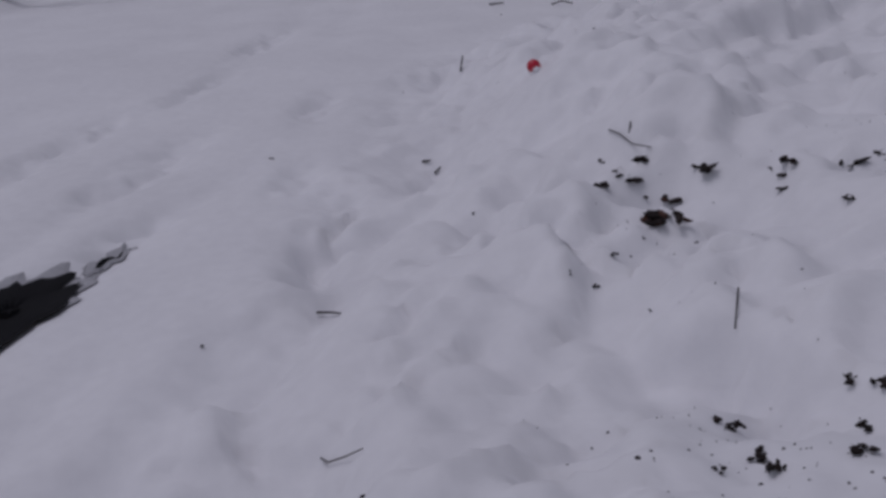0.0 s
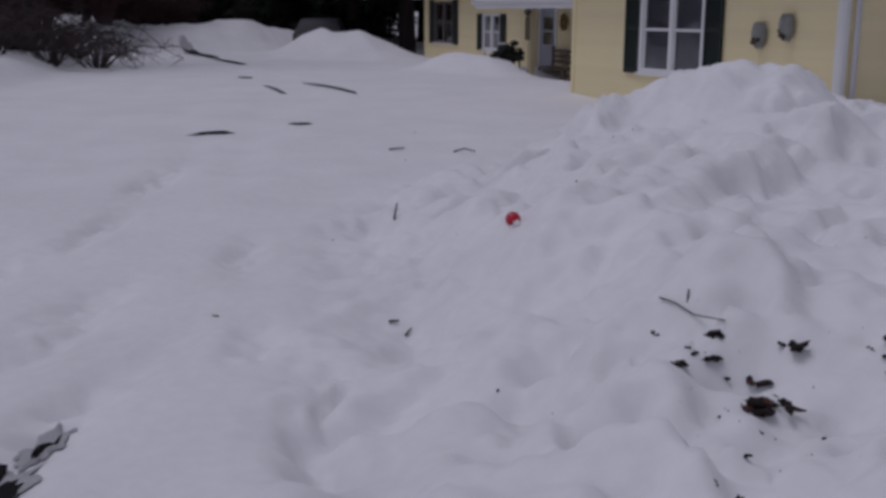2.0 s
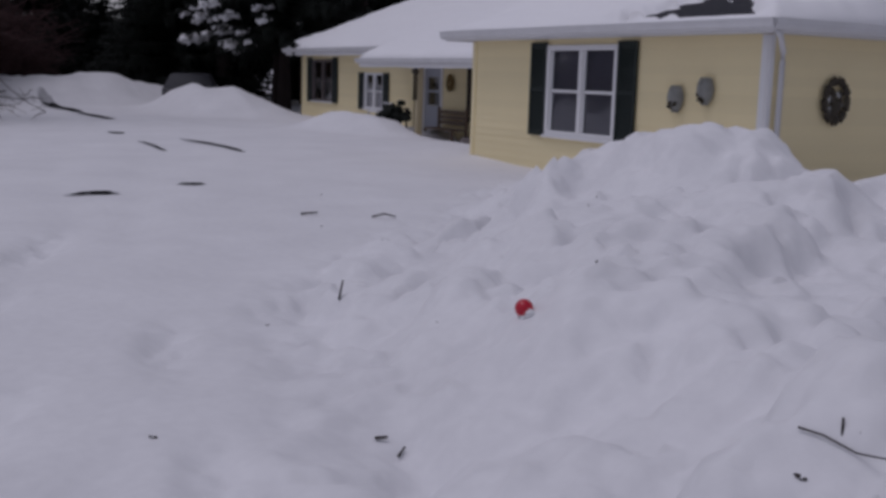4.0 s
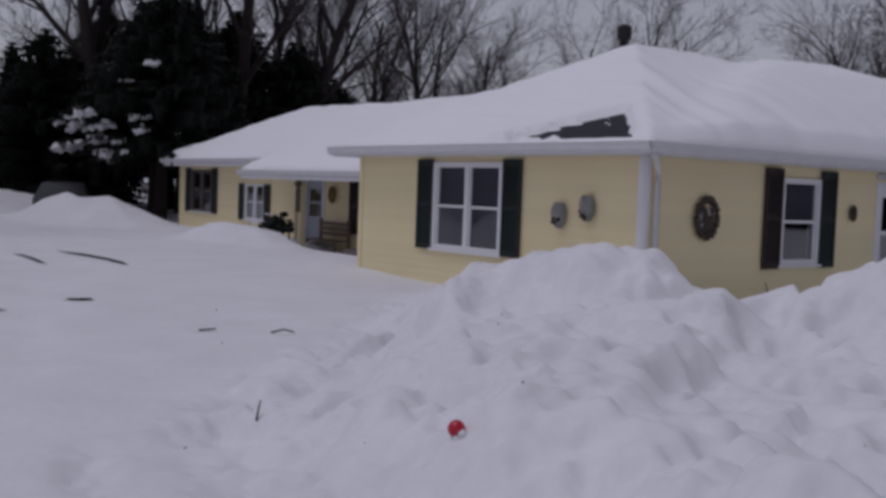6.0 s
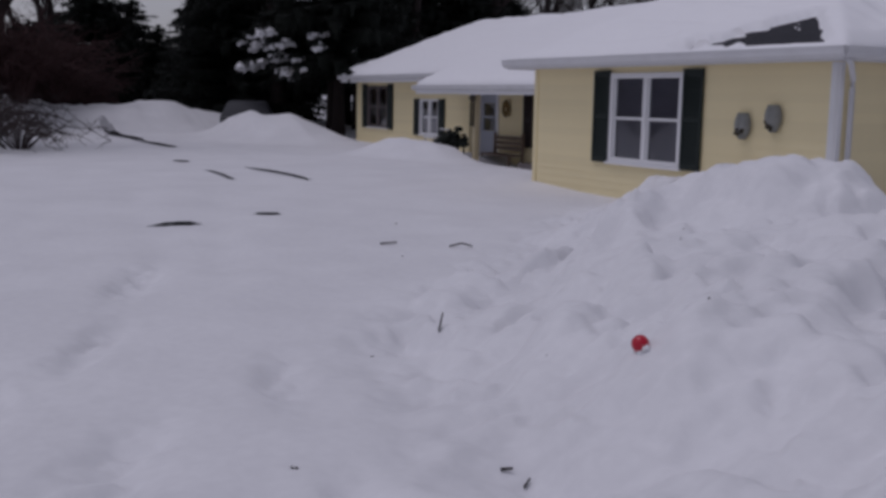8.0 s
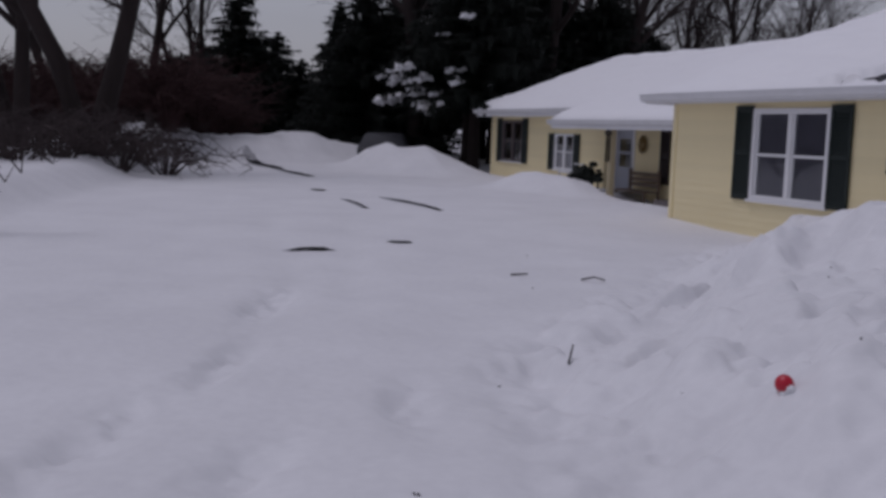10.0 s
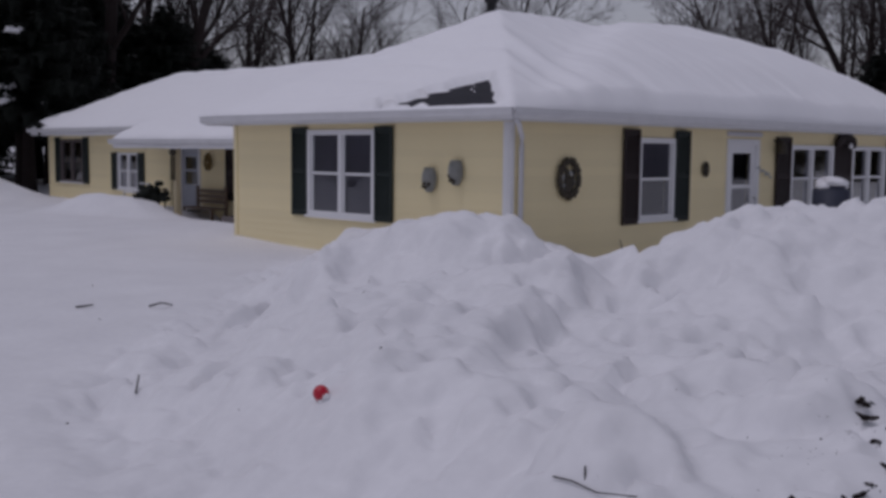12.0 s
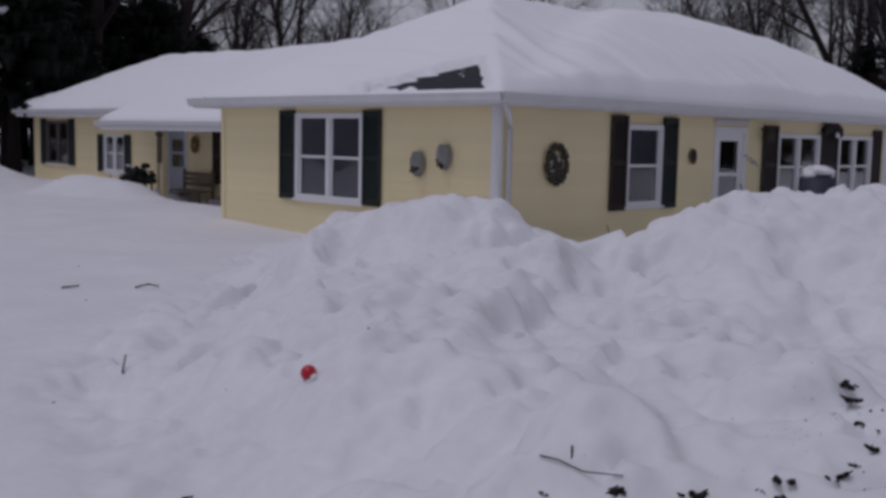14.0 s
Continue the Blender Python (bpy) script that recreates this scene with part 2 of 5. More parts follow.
def slabs(x, y, seed, cell, edge=0.35, tilt=0.7):
    """Broken lumps of pushed snow: each cell has its own height and tilt, with a steep rounded edge to the next."""
    wx, wy = x + 0.35 * cell * value_noise(x * 1.3 / cell, y * 1.3 / cell, seed + 3), y + 0.35 * cell * value_noise(x * 1.3 / cell, y * 1.3 / cell, seed + 8)
    u, v = (0.78 * wx - 0.62 * wy) / cell, (0.62 * wx + 0.78 * wy) / cell
    ui, vi = np.floor(u).astype(np.int64), np.floor(v).astype(np.int64)

    def rnd(i, j, k):
        h = (i * 374761393 + j * 668265263 + (seed + k) * 144665) & 0x7FFFFFFF
        h = ((h ^ (h >> 13)) * 1274126177) & 0x7FFFFFFF
        return ((h ^ (h >> 16)) & 0xFFFF) / 65535.0
    best, second = np.full(np.shape(u), 9.0), np.full(np.shape(u), 9.0)
    top, under = np.zeros(np.shape(u)), np.zeros(np.shape(u))
    for i in (-1, 0, 1):
        for j in (-1, 0, 1):
            ci, cj = ui + i, vi + j
            du, dv = u - ci - rnd(ci, cj, 1), v - cj - rnd(ci, cj, 2)
            d = np.hypot(du, dv * (0.7 + 0.6 * rnd(ci, cj, 6)))
            h = rnd(ci, cj, 3) - 0.5 + tilt * ((rnd(ci, cj, 4) - 0.5) * du + (rnd(ci, cj, 5) - 0.5) * dv) - 0.25 * d * d
            first, mid = d < best, (d >= best) & (d < second)
            under = np.where(first, top, np.where(mid, h, under))
            second = np.where(first, best, np.where(mid, d, second))
            top, best = np.where(first, h, top), np.where(first, d, best)
    k = 0.5 + 0.5 * sm((second - best) / edge)
    return top * k + under * (1 - k)


# soft scuffs and wheel marks on the drive: x, y, turn, half length, half width, depth
SCUFFS = ((2.40, -8.87, -25, 0.62, 0.13, 0.055), (3.55, -8.08, -17, 0.55, 0.12, 0.05), (5.40, -8.46, -20, 0.32, 0.11, 0.05), (6.30, -8.44, -15, 0.50, 0.12, 0.05), (6.75, -8.55, -12, 0.35, 0.09, 0.045),
          (4.70, -9.27, -27, 0.70, 0.18, 0.06), (5.95, -9.30, -28, 0.45, 0.15, 0.05), (7.45, -8.62, -20, 0.30, 0.10, 0.035), (3.90, -9.75, -24, 0.8, 0.16, 0.05), (0.3, -8.2, -20, 0.9, 0.16, 0.05))
# broad hollows and swells on the near slope: x, y, height
HOLLOWS = ((6.97, -7.29, 0.135), (7.25, -7.48, -0.156), (7.39, -7.18, 0.031), (7.59, -7.42, -0.171), (8.49, -7.65, -0.216), (8.89, -7.88, -0.052), (8.00, -7.01, -0.055), (8.35, -8.67, -0.058), (7.26, -8.55, 0.072), (5.16, -7.67, -0.049))
_rng = np.random.RandomState(5)
DENTS = [(9.0 - 5.2 * a + 1.0 * b, -9.0 + 2.6 * a + 2.6 * b, 0.04 + 0.07 * c * c, 0.03 + 0.06 * d) for a, b, c, d in _rng.rand(200, 4)]


def ground_z(x, y):
    x, y = np.asarray(x, float), np.asarray(y, float)
    d = foot_distance(x, y) + 0.22 * fbm(x * 0.8, y * 0.8, 29, 3)
    near = np.exp(-((x - 3) ** 2 + (y + 5) ** 2) / 14.0**2)
    z = DRIVE + 0.025 * fbm(x * 0.4, y * 0.4, 3)
    # the heap pushed up beside the drive
    heap = 0.50 * sm((d + 0.32) / 1.4)
    heap = heap + 0.03 * sm((d - 0.6) / 3.0)
    heap = heap + 0.43 * hill(x, y, 2.72, -3.75, 38, 1.05, 1.0, 2.6)
    heap = heap + 0.07 * hill(x, y, 3.1, -3.7, 40, 0.5, 0.6, 1.6)
    heap = heap - 0.20 * hill(x, y, 2.40, -4.50, 45, 0.22, 0.4, 1.5)
    heap = heap - 0.18 * hill(x, y, 3.62, -3.1, 40, 0.36, 0.5, 1.5)
    heap = heap - 0.22 * hill(x, y, 2.0, -0.6, 20, 1.4, 0.9, 1.5)
    heap = heap + 0.09 * hill(x, y, 5.05, -3.2, 40, 0.7, 0.6, 1.5)
    heap = heap + 0.17 * hill(x, y, 2.08, -4.62, 45, 0.30, 0.45, 2.0)
    heap = heap - 0.30 * hill(x, y, 4.05, -2.6, 40, 0.40, 1.0, 1.5)
    heap = heap + 0.44 * hill(x, y, 5.25, -2.45, 26, 1.0, 1.2, 1.3)
    heap = heap + 1.02 * hill(x, y, 7.9, -1.5, 20, 2.2, 1.6, 1.8)
    heap = heap + 0.70 * hill(x, y, 12.5, -1.0, 0, 3.0, 2.4, 1.4)
    heap = heap + 0.17 * hill(x, y, 5.15, -6.95, 30, 0.9, 0.5)
    heap = heap + 0.15 * hill(x, y, 4.7, -5.1, 40, 1.5, 0.9)
    heap = heap + 0.24 * hill(x, y, 4.75, -3.75, 38, 1.3, 0.8, 1.3)
    heap = heap + 0.12 * hill(x, y, 6.6, -3.4, 30, 1.3, 0.8, 1.3)
    heap = heap - 0.14 * hill(x, y, 6.7, -4.2, 40, 0.9, 0.6)
    # a broken ledge that runs down the heap
    along, across = (x - 4.62) * 0.393 - (y + 4.3) * 0.92, (x - 4.62) * 0.92 + (y + 4.3) * 0.393
    across = across + 0.12 * value_noise(x * 2.1, y * 2.1, 33)
    heap = heap + (0.5 - sm((across + 0.12) / 0.26)) * 0.20 * np.exp(-(across / 0.75) ** 2) * sm((along + 0.5) / 0.5) * sm((2.7 - along) / 1.2)
    fall = sm((d - 0.8) / 1.2)
    heap = heap * np.where(x < 3.5, sm((1.2 - y) / 1.8), 1.0) * sm((4.5 - y) / 3.5)
    worn = np.clip(0.55 + 0.9 * value_noise(x * 0.7, y * 0.7, 57), 0.12, 1.15)
    lumps = 0.035 * fbm(x * 1.1 + 4, y * 1.1, 11, 4) + 0.20 * slabs(x, y, 21, 0.85, 0.26) * worn + 0.17 * slabs(x, y, 22, 0.40, 0.26) * worn + 0.085 * slabs(x, y, 23, 0.18, 0.3) * (1.3 - 0.7 * worn) + 0.05 * clods(x, y, 1.9, 0.12)
    rough = sm((d + 0.10) / 0.6) * sm((5.5 - y) / 3)
    z = z + heap + rough * lumps * (0.8 + 0.2 * fall)
    for cx, cy, h in HOLLOWS:
        z = z + h * hill(x, y, cx, cy, 0, 0.5, 0.5)
    crumbs = sm((d + 0.9) / 0.6) * sm((1.6 - d) / 0.8)
    z = z + crumbs * near * (0.13 * slabs(x, y, 31, 0.36, 0.28) * (0.3 + worn) + 0.05 * slabs(x, y, 32, 0.15, 0.3) + 0.06 * clods(x, y, 4.1, 0.33, 2.5) + 0.04 * clods(x, y, 9.4, 0.15))
    # shallow wheel ruts along the drive
    drive = (x - 9.0) * 0.242 + (y + 10.4) * 0.97
    for off in (-2.9, -1.4, 0.05, 0.75):
        w = drive - off - 0.3 * value_noise(x * 0.15, y * 0 + off, 7)
        z = z - 0.022 * np.exp(-(w / 0.2) ** 2) * sm(-d / 0.6) * np.clip(0.5 + 0.9 * value_noise(x * 0.5, y * 0.5, 41), 0, 1) * sm((25 + x) / 8)
    slant = (x - 7.0) * 0.47 + (y + 9.6) * 0.88
    for off, depth in ((-0.75, 0.03), (-0.1, 0.03), (0.35, 0.022), (0.95, 0.03), (1.25, 0.02), (-1.5, 0.03)):
        w = slant - off - 0.2 * value_noise(x * 0.5, y * 0 + 3 * off, 13)
        z = z - 1.7 * depth * np.exp(-(w / 0.13) ** 2) * np.clip(0.25 + 1.1 * value_noise(x * 0.9, y * 0.9 + off, 43), 0, 1) * sm(-d / 0.5 + 0.2) * sm((x - 2) / 3)
    z = z + 0.014 * fbm(x * 1.1, y * 1.1, 51, 4) * sm(-d / 0.5) * near
    for cx, cy, turn, a, b, depth in SCUFFS:
        z = z - 1.6 * depth * hill(x, y, cx, cy, turn, a, b, 1.2) * np.clip(0.8 + 0.5 * value_noise(x * 4, y * 4, 47) + 0.45 * value_noise(x * 11, y * 11, 48), 0, 1.6) * sm(0.4 - d / 0.5)
    for cx, cy, r, h in DENTS:
        z = z - h * np.exp(-(((x - cx) ** 2 + (y - cy) ** 2) / r**2) ** 1.5)
    # open lawn on the far side of the drive, and the banks at its end
    lawn = sm((-drive - 3.8) / 1.2)
    z = z + lawn * (0.42 + 0.05 * fbm(x * 0.3, y * 0.3, 61)) * sm((6 - x) / 6)
    z = z + 1.25 * hill(x, y, -32.0, -1.5, 100, 5.5, 2.2, 1.2) * (1 + 0.2 * fbm(x * 0.5, y * 0.5, 71) + 0.16 * slabs(x, y, 72, 1.1))
    z = z + 0.88 * hill(x, y, -24.6, 1.5, 20, 2.8, 1.3, 1.5) * (1 + 0.12 * fbm(x * 0.8, y * 0.8, 73) + 0.22 * slabs(x, y, 74, 1.0))
    z = z + 0.9 * hill(x, y, -40.0, -7.0, 90, 5.0, 2.5, 1.3)
    z = z + 1.5 * hill(x, y, -64.0, 21.0, 115, 16.0, 5.0, 1.4)
    # a heap before the porch
    z = z + 0.46 * hill(x, y, -14.3, 1.6, 15, 1.6, 0.8, 1.5) * (1 + 0.12 * fbm(x * 1.2, y * 1.2, 81) + 0.3 * slabs(x, y, 82, 0.6))
    z = z + 0.10 * hill(x, y, -7.5, 0.3, 0, 2.5, 0.9)
    # the sheltered porch is nearly free of snow
    z = z - 0.42 * sm((x + 14.2) / 0.6) * sm((-6.3 - x) / 0.3) * sm((y - 2.2) / 0.5) * sm((4.6 - y) / 0.4)
    z = z + 0.15 * fbm(x * 0.02, y * 0.02, 91) * sm((np.hypot(x, y) - 45) / 60)
    return z


def spaced(lo, hi, step, reach, growth=1.09):
    mid = list(np.arange(lo, hi + 1e-6, step))
    for sign in (-1, 1):
        s, p = step, (hi if sign > 0 else lo)
        while abs(p) < reach:
            s *= growth
            p += sign * s
            mid.append(p)
    return np.array(sorted(mid))


def sheet(name, xs, ys, zs, material, keep=None):
    me = bpy.data.meshes.new(name)
    nx, ny = len(xs), len(ys)
    gx, gy = np.meshgrid(xs, ys)
    co = np.stack([gx, gy, zs], -1).reshape(-1, 3)
    i = (np.arange(ny - 1)[:, None] * nx + np.arange(nx - 1)).ravel()
    quads = np.stack([i, i + 1, i + nx + 1, i + nx], -1)
    if keep is not None:
        quads = quads[keep.ravel()]
    used, back = np.unique(quads, return_inverse=True)
    co, quads = co[used], back.reshape(-1, 4)
    me.vertices.add(len(co))
    me.vertices.foreach_set("co", co.ravel())
    me.loops.add(quads.size)
    me.loops.foreach_set("vertex_index", quads.ravel())
    me.polygons.add(len(quads))
    me.polygons.foreach_set("loop_start", np.arange(0, quads.size, 4))
    me.polygons.foreach_set("use_smooth", np.ones(len(quads), bool))
    me.update(calc_edges=True)
    me.materials.append(material)
    return me


xs, ys = spaced(-2.0, 10.6, 0.032, 600, 1.05), spaced(-10.6, 0.6, 0.032, 600, 1.05)
gx, gy = np.meshgrid(xs, ys)
LEVEL = ground_z(gx, gy)


def gz(x, y):
    """The height of the snow at one place, taken from the sheet itself."""
    i, j = int(np.searchsorted(xs, x)) - 1, int(np.searchsorted(ys, y)) - 1
    u, v = (x - xs[i]) / (xs[i + 1] - xs[i]), (y - ys[j]) / (ys[j + 1] - ys[j])
    return float((LEVEL[j, i] * (1 - u) + LEVEL[j, i + 1] * u) * (1 - v) + (LEVEL[j + 1, i] * (1 - u) + LEVEL[j + 1, i + 1] * u) * v)


ground = new("ground", sheet("ground", xs, ys, LEVEL, SNOW))
tagged(ground, "trampled and ploughed snow covering drive and lawn", "snow", kind="structure")


# ---------- the house ----------
house = empty("house", pose(0, 0, 0), "pale yellow sided single-storey house under deep snow", "house")
LAP, WALLTOP = 0.115, 2.58


def wall_run(name, origin, along, length, openings, z0=-0.2, z1=WALLTOP, boards=True, thick=0.16, label=""):
    """A wall from origin along a direction; openings (u0, u1, z0, z1) go through it; lapped boards are laid on its outside."""
    ang = math.degrees(math.atan2(along[1], along[0]))
    bm = bmesh.new()
    us = sorted({0.0, length, *[u for o in openings for u in o[:2]]})
    zs_ = sorted({z0, z1, *[z for o in openings for z in o[2:]]})
    for a, b in zip(us, us[1:]):
        for c, d in zip(zs_, zs_[1:]):
            if not any(o[0] <= a and b <= o[1] and o[2] <= c and d <= o[3] for o in openings):
                box(bm, a, b, 0, thick, c, d)
    bmesh.ops.remove_doubles(bm, verts=bm.verts, dist=1e-5)
    inner = [f for f in bm.faces if len([g for g in bm.faces if g is not f and (g.calc_center_median() - f.calc_center_median()).length < 1e-5])]
    bmesh.ops.delete(bm, geom=inner, context='FACES')
    w = part(name, bm, SIDING, house, label)
    w.matrix_world = pose(origin[0], origin[1], 0, 0, 0, ang)
    if boards:
        PLANKS.append((w, length, openings, z1))
    return w


PLANKS = []
# window openings: (centre along the wall, width, sill, head)
A_WIN = (-3.50, 1.62, 1.14, 2.44)
B_WIN = (3.27, 0.94, 1.17, 2.36)
A_LEN, B_LEN = 6.45, 12.3
wall_a = wall_run("wall", (-A_LEN, 0), (1, 0), A_LEN, [(A_LEN + A_WIN[0] - A_WIN[1] / 2, A_LEN + A_WIN[0] + A_WIN[1] / 2, A_WIN[2], A_WIN[3])], label="pale yellow lapped siding")
B_OPEN = [(B_WIN[0], B_WIN[1], B_WIN[2], B_WIN[3]), (5.78, 0.86, 0.3, 2.3), (8.23, 1.62, 1.14, 2.3), (10.62, 1.5, 1.14, 2.3)]
wall_b = wall_run("wall", (0, 0), (0, 1), B_LEN, [(c - w / 2, c + w / 2, a, b) for c, w, a, b in B_OPEN], label="pale yellow lapped siding")
MAIN_Y, MAIN_X0 = 4.0, -23.3
STEP_X = -15.75
MAIN_OPEN = [(-21.6, 1.5, 1.1, 2.35), (-18.05, 1.15, 1.0, 1.98)]
wall_c = wall_run("wall", (MAIN_X0, MAIN_Y), (1, 0), STEP_X - MAIN_X0, [(c - w / 2 - MAIN_X0, c + w / 2 - MAIN_X0, a, b) for c, w, a, b in MAIN_OPEN], label="pale yellow lapped siding")
PORCH_Y = 4.3
wall_d = wall_run("wall", (STEP_X, PORCH_Y), (1, 0), -A_LEN - STEP_X, [(0.09, 0.95, 0.3, 2.16)], label="pale yellow lapped siding in the porch")
wall_run("wall", (STEP_X, MAIN_Y + 0.163), (0, 1), PORCH_Y - MAIN_Y - 0.166, [], boards=False)
wall_run("wall", (MAIN_X0, 10.0), (0, -1), 10.0 - MAIN_Y - 0.16, [], boards=False)
wall_run("wall", (-A_LEN, PORCH_Y), (0, -1), PORCH_Y - 0.16, [], boards=False)
wall_run("wall", (0, B_LEN), (-1, 0), A_LEN, [], boards=False)
wall_run("wall", (-A_LEN, B_LEN), (0, -1), B_LEN - 10.0, [], boards=False)
wall_run("wall", (-A_LEN, 10.0), (-1, 0), -MAIN_X0 - A_LEN, [], boards=False)
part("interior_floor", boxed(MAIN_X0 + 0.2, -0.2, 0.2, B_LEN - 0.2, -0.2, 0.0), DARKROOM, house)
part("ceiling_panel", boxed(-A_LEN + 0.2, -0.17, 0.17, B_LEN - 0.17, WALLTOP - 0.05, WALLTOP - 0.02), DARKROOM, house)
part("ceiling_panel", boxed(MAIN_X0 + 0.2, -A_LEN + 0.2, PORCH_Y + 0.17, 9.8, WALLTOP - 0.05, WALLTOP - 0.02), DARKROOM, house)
# plain unseen inner walls, added in a dark colour to keep the rooms dark
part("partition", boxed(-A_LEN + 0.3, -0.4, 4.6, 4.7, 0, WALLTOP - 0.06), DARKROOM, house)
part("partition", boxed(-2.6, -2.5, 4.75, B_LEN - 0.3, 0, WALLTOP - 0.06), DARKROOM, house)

# roof: two hipped blocks and the lean-to over the porch
EAVE, PITCH, SPREAD = 2.66, 0.50, 0.35
AX0, AX1, AY0, AY1 = -A_LEN - SPREAD, SPREAD, -SPREAD, B_LEN + SPREAD
MX0, MX1, MY0, MY1 = MAIN_X0 - 0.3, -3.3, MAIN_Y - 0.4, 10.2
PX0, PX1, PY0 = -16.1, -A_LEN - 0.05, 2.55


def roof_z(x, y):
    a = np.minimum(np.minimum(x - AX0, AX1 - x), np.minimum(y - AY0, AY1 - y))
    m = np.minimum(x - MX0, np.minimum(y - MY0, MY1 - y))
    m = np.where(x <= MX1, m, -1.0)
    za = np.where(a >= -1e-6, EAVE + PITCH * a, -9)
    zm = np.where(m >= -1e-6, EAVE + PITCH * m, -9)
    inside = (x >= PX0) & (x <= PX1) & (y >= PY0) & (y < MY0 + 0.6)
    zp = np.where(inside, 2.32 + (y - PY0) * (EAVE - 2.32) / (MY0 - PY0), -9)
    return np.maximum(np.maximum(za, zm), zp)


def rim_distance(x, y):
    """How far inside the roof's outline a place lies."""
    a = np.minimum(np.minimum(x - AX0, AX1 - x), np.minimum(y - AY0, AY1 - y))
    m = np.minimum(np.minimum(x - MX0, MX1 - x), np.minimum(y - MY0, MY1 - y))
    p = np.minimum(np.minimum(x - PX0, PX1 + 0.4 - x), np.minimum(y - PY0, MY0 + 1 - y))
    return np.maximum(np.maximum(a, m), p)


def slab(name, x0, x1, y0, y1, material, step, top, bottom, label=""):
    """A closed layer between two height functions, over the part of the rectangle that lies in the roof's outline."""
    def rim_top(x, y):
        """Places just past the outline take the height of the nearest place on the roof."""
        z = top(x, y)
        for r in (0.5, 1.0):
            for dx, dy in ((-1, 0), (1, 0), (0, -1), (0, 1), (-1, -1), (1, -1), (-1, 1), (1, 1)):
                z = np.where(z < 1.5, top(x + dx * r * step, y + dy * r * step), z)
        return z

    sx, sy = np.linspace(x0, x1, int((x1 - x0) / step) + 1), np.linspace(y0, y1, int((y1 - y0) / step) + 1)
    mx, my = np.meshgrid(sx, sy)
    ob = new(name, sheet(name, sx, sy, rim_top(mx, my), material, keep=(rim_distance((mx[1:, 1:] + mx[:-1, :-1]) / 2, (my[1:, 1:] + my[:-1, :-1]) / 2) > 0)))
    ob.parent = house
    if label:
        ob["label"] = label
    bm = bmesh.new()
    bm.from_mesh(ob.data)
    rim = [e for e in bm.edges if e.is_boundary]
    made = bmesh.ops.extrude_edge_only(bm, edges=rim)["geom"]
    for v in [g for g in made if isinstance(g, bmesh.types.BMVert)]:
        v.co.z = float(bottom(v.co.x, v.co.y)) if callable(bottom) else v.co.z - bottom
    bm.to_mesh(ob.data)
    bm.free()
    return ob


def snow_top(x, y):
    base = roof_z(x, y)
    rim = np.clip(rim_distance(x, y), 0, 5)
    # wind has scoured the slope over the short wall and heaped the long one
    over = sm((x + y * 0.55 - 0.05 + 0.12 * fbm(x * 0.7, y * 0.7, 5)) / 1.0) * sm((y + 0.6) / 1.2)
    deep = 0.15 + 0.17 * over + 0.05 * fbm(x * 0.35, y * 0.35, 7) + 0.02 * fbm(x * 0.9, y * 3.2, 9)
    deep = deep + 0.20 * sm((y - 2.5) / 4) * sm((x + 3.4) / 1.6) * sm(rim / 1.2)
    deep = deep * sm(rim / 0.35 + 0.32)
    edge = (-0.23 - x - 1.077 * y) / 1.47 + 0.03 * value_noise(x * 5, y * 5, 18)
    thin = 1.25 * sm((fbm(x * 0.8 + 1, y * 8.0, 16, 3) + 0.45 + (x + 1.75) * 0.8) / 0.35)
    bare = sm(edge / 0.07) * sm((y + 0.27) / 0.06) * sm((0.70 + (x + 0.91) * 0.46 - y) / 0.08) * np.where(x > -0.9, 1.25, np.clip(thin, 0, 1.25))
    bare = bare * (1 - 0.55 * sm(1 - np.abs(x + 0.9 * y + 0.72 + 0.08 * value_noise(x * 6, y * 6, 20)) / 0.05))
    bare = bare + 1.3 * hill(x, y, -6.52, -0.06, 42, 0.46, 0.16, 1.5)
    streak = sm((fbm(x * 0.9, y * 7.0, 15, 3) - 0.35) / 0.3) * sm((0.5 - y) / 0.6) * sm((-0.4 - x) / 0.6) * sm((x + 5.5) / 2)
    ripple = 0.065 * np.sin(8.5 * (y + 0.25 * x) + 2.0 * value_noise(x * 0.6, y * 0.6, 19)) * hill(x, y, -2.2, 1.5, 15, 2.2, 1.1)
    deep = deep * (1 - np.clip(1.1 * bare + 0.6 * streak, 0, 1.25)) + ripple * (1 - np.clip(bare, 0, 1)) - 0.05 * np.clip(bare, 0, 1)
    return base + deep


roof = slab("roof", AX0, AX1, AY0, AY1, SHINGLE, 0.11, lambda x, y: roof_z(np.clip(x, AX0, AX1), np.clip(y, AY0, AY1)), lambda x, y: EAVE - 0.06, "dark asphalt shingle roof")
slab("roof", MX0, AX0, PY0, MY1, SHINGLE, 0.1, roof_z, 0.08, "dark asphalt shingle roof")
slab("roof_snow", AX0, AX1, AY0, AY1, ROOFSNOW, 0.055, lambda x, y: snow_top(np.clip(x, AX0 + 1e-4, AX1 - 1e-4), np.clip(y, AY0 + 1e-4, AY1 - 1e-4)), lambda x, y: EAVE - 0.01, "wind-packed snow on the roof")
slab("roof_snow", MX0, AX0 + 0.02, PY0, MY1, ROOFSNOW, 0.1, lambda x, y: snow_top(x, y) + 0.03, 0.25, "smooth snow on the roof")

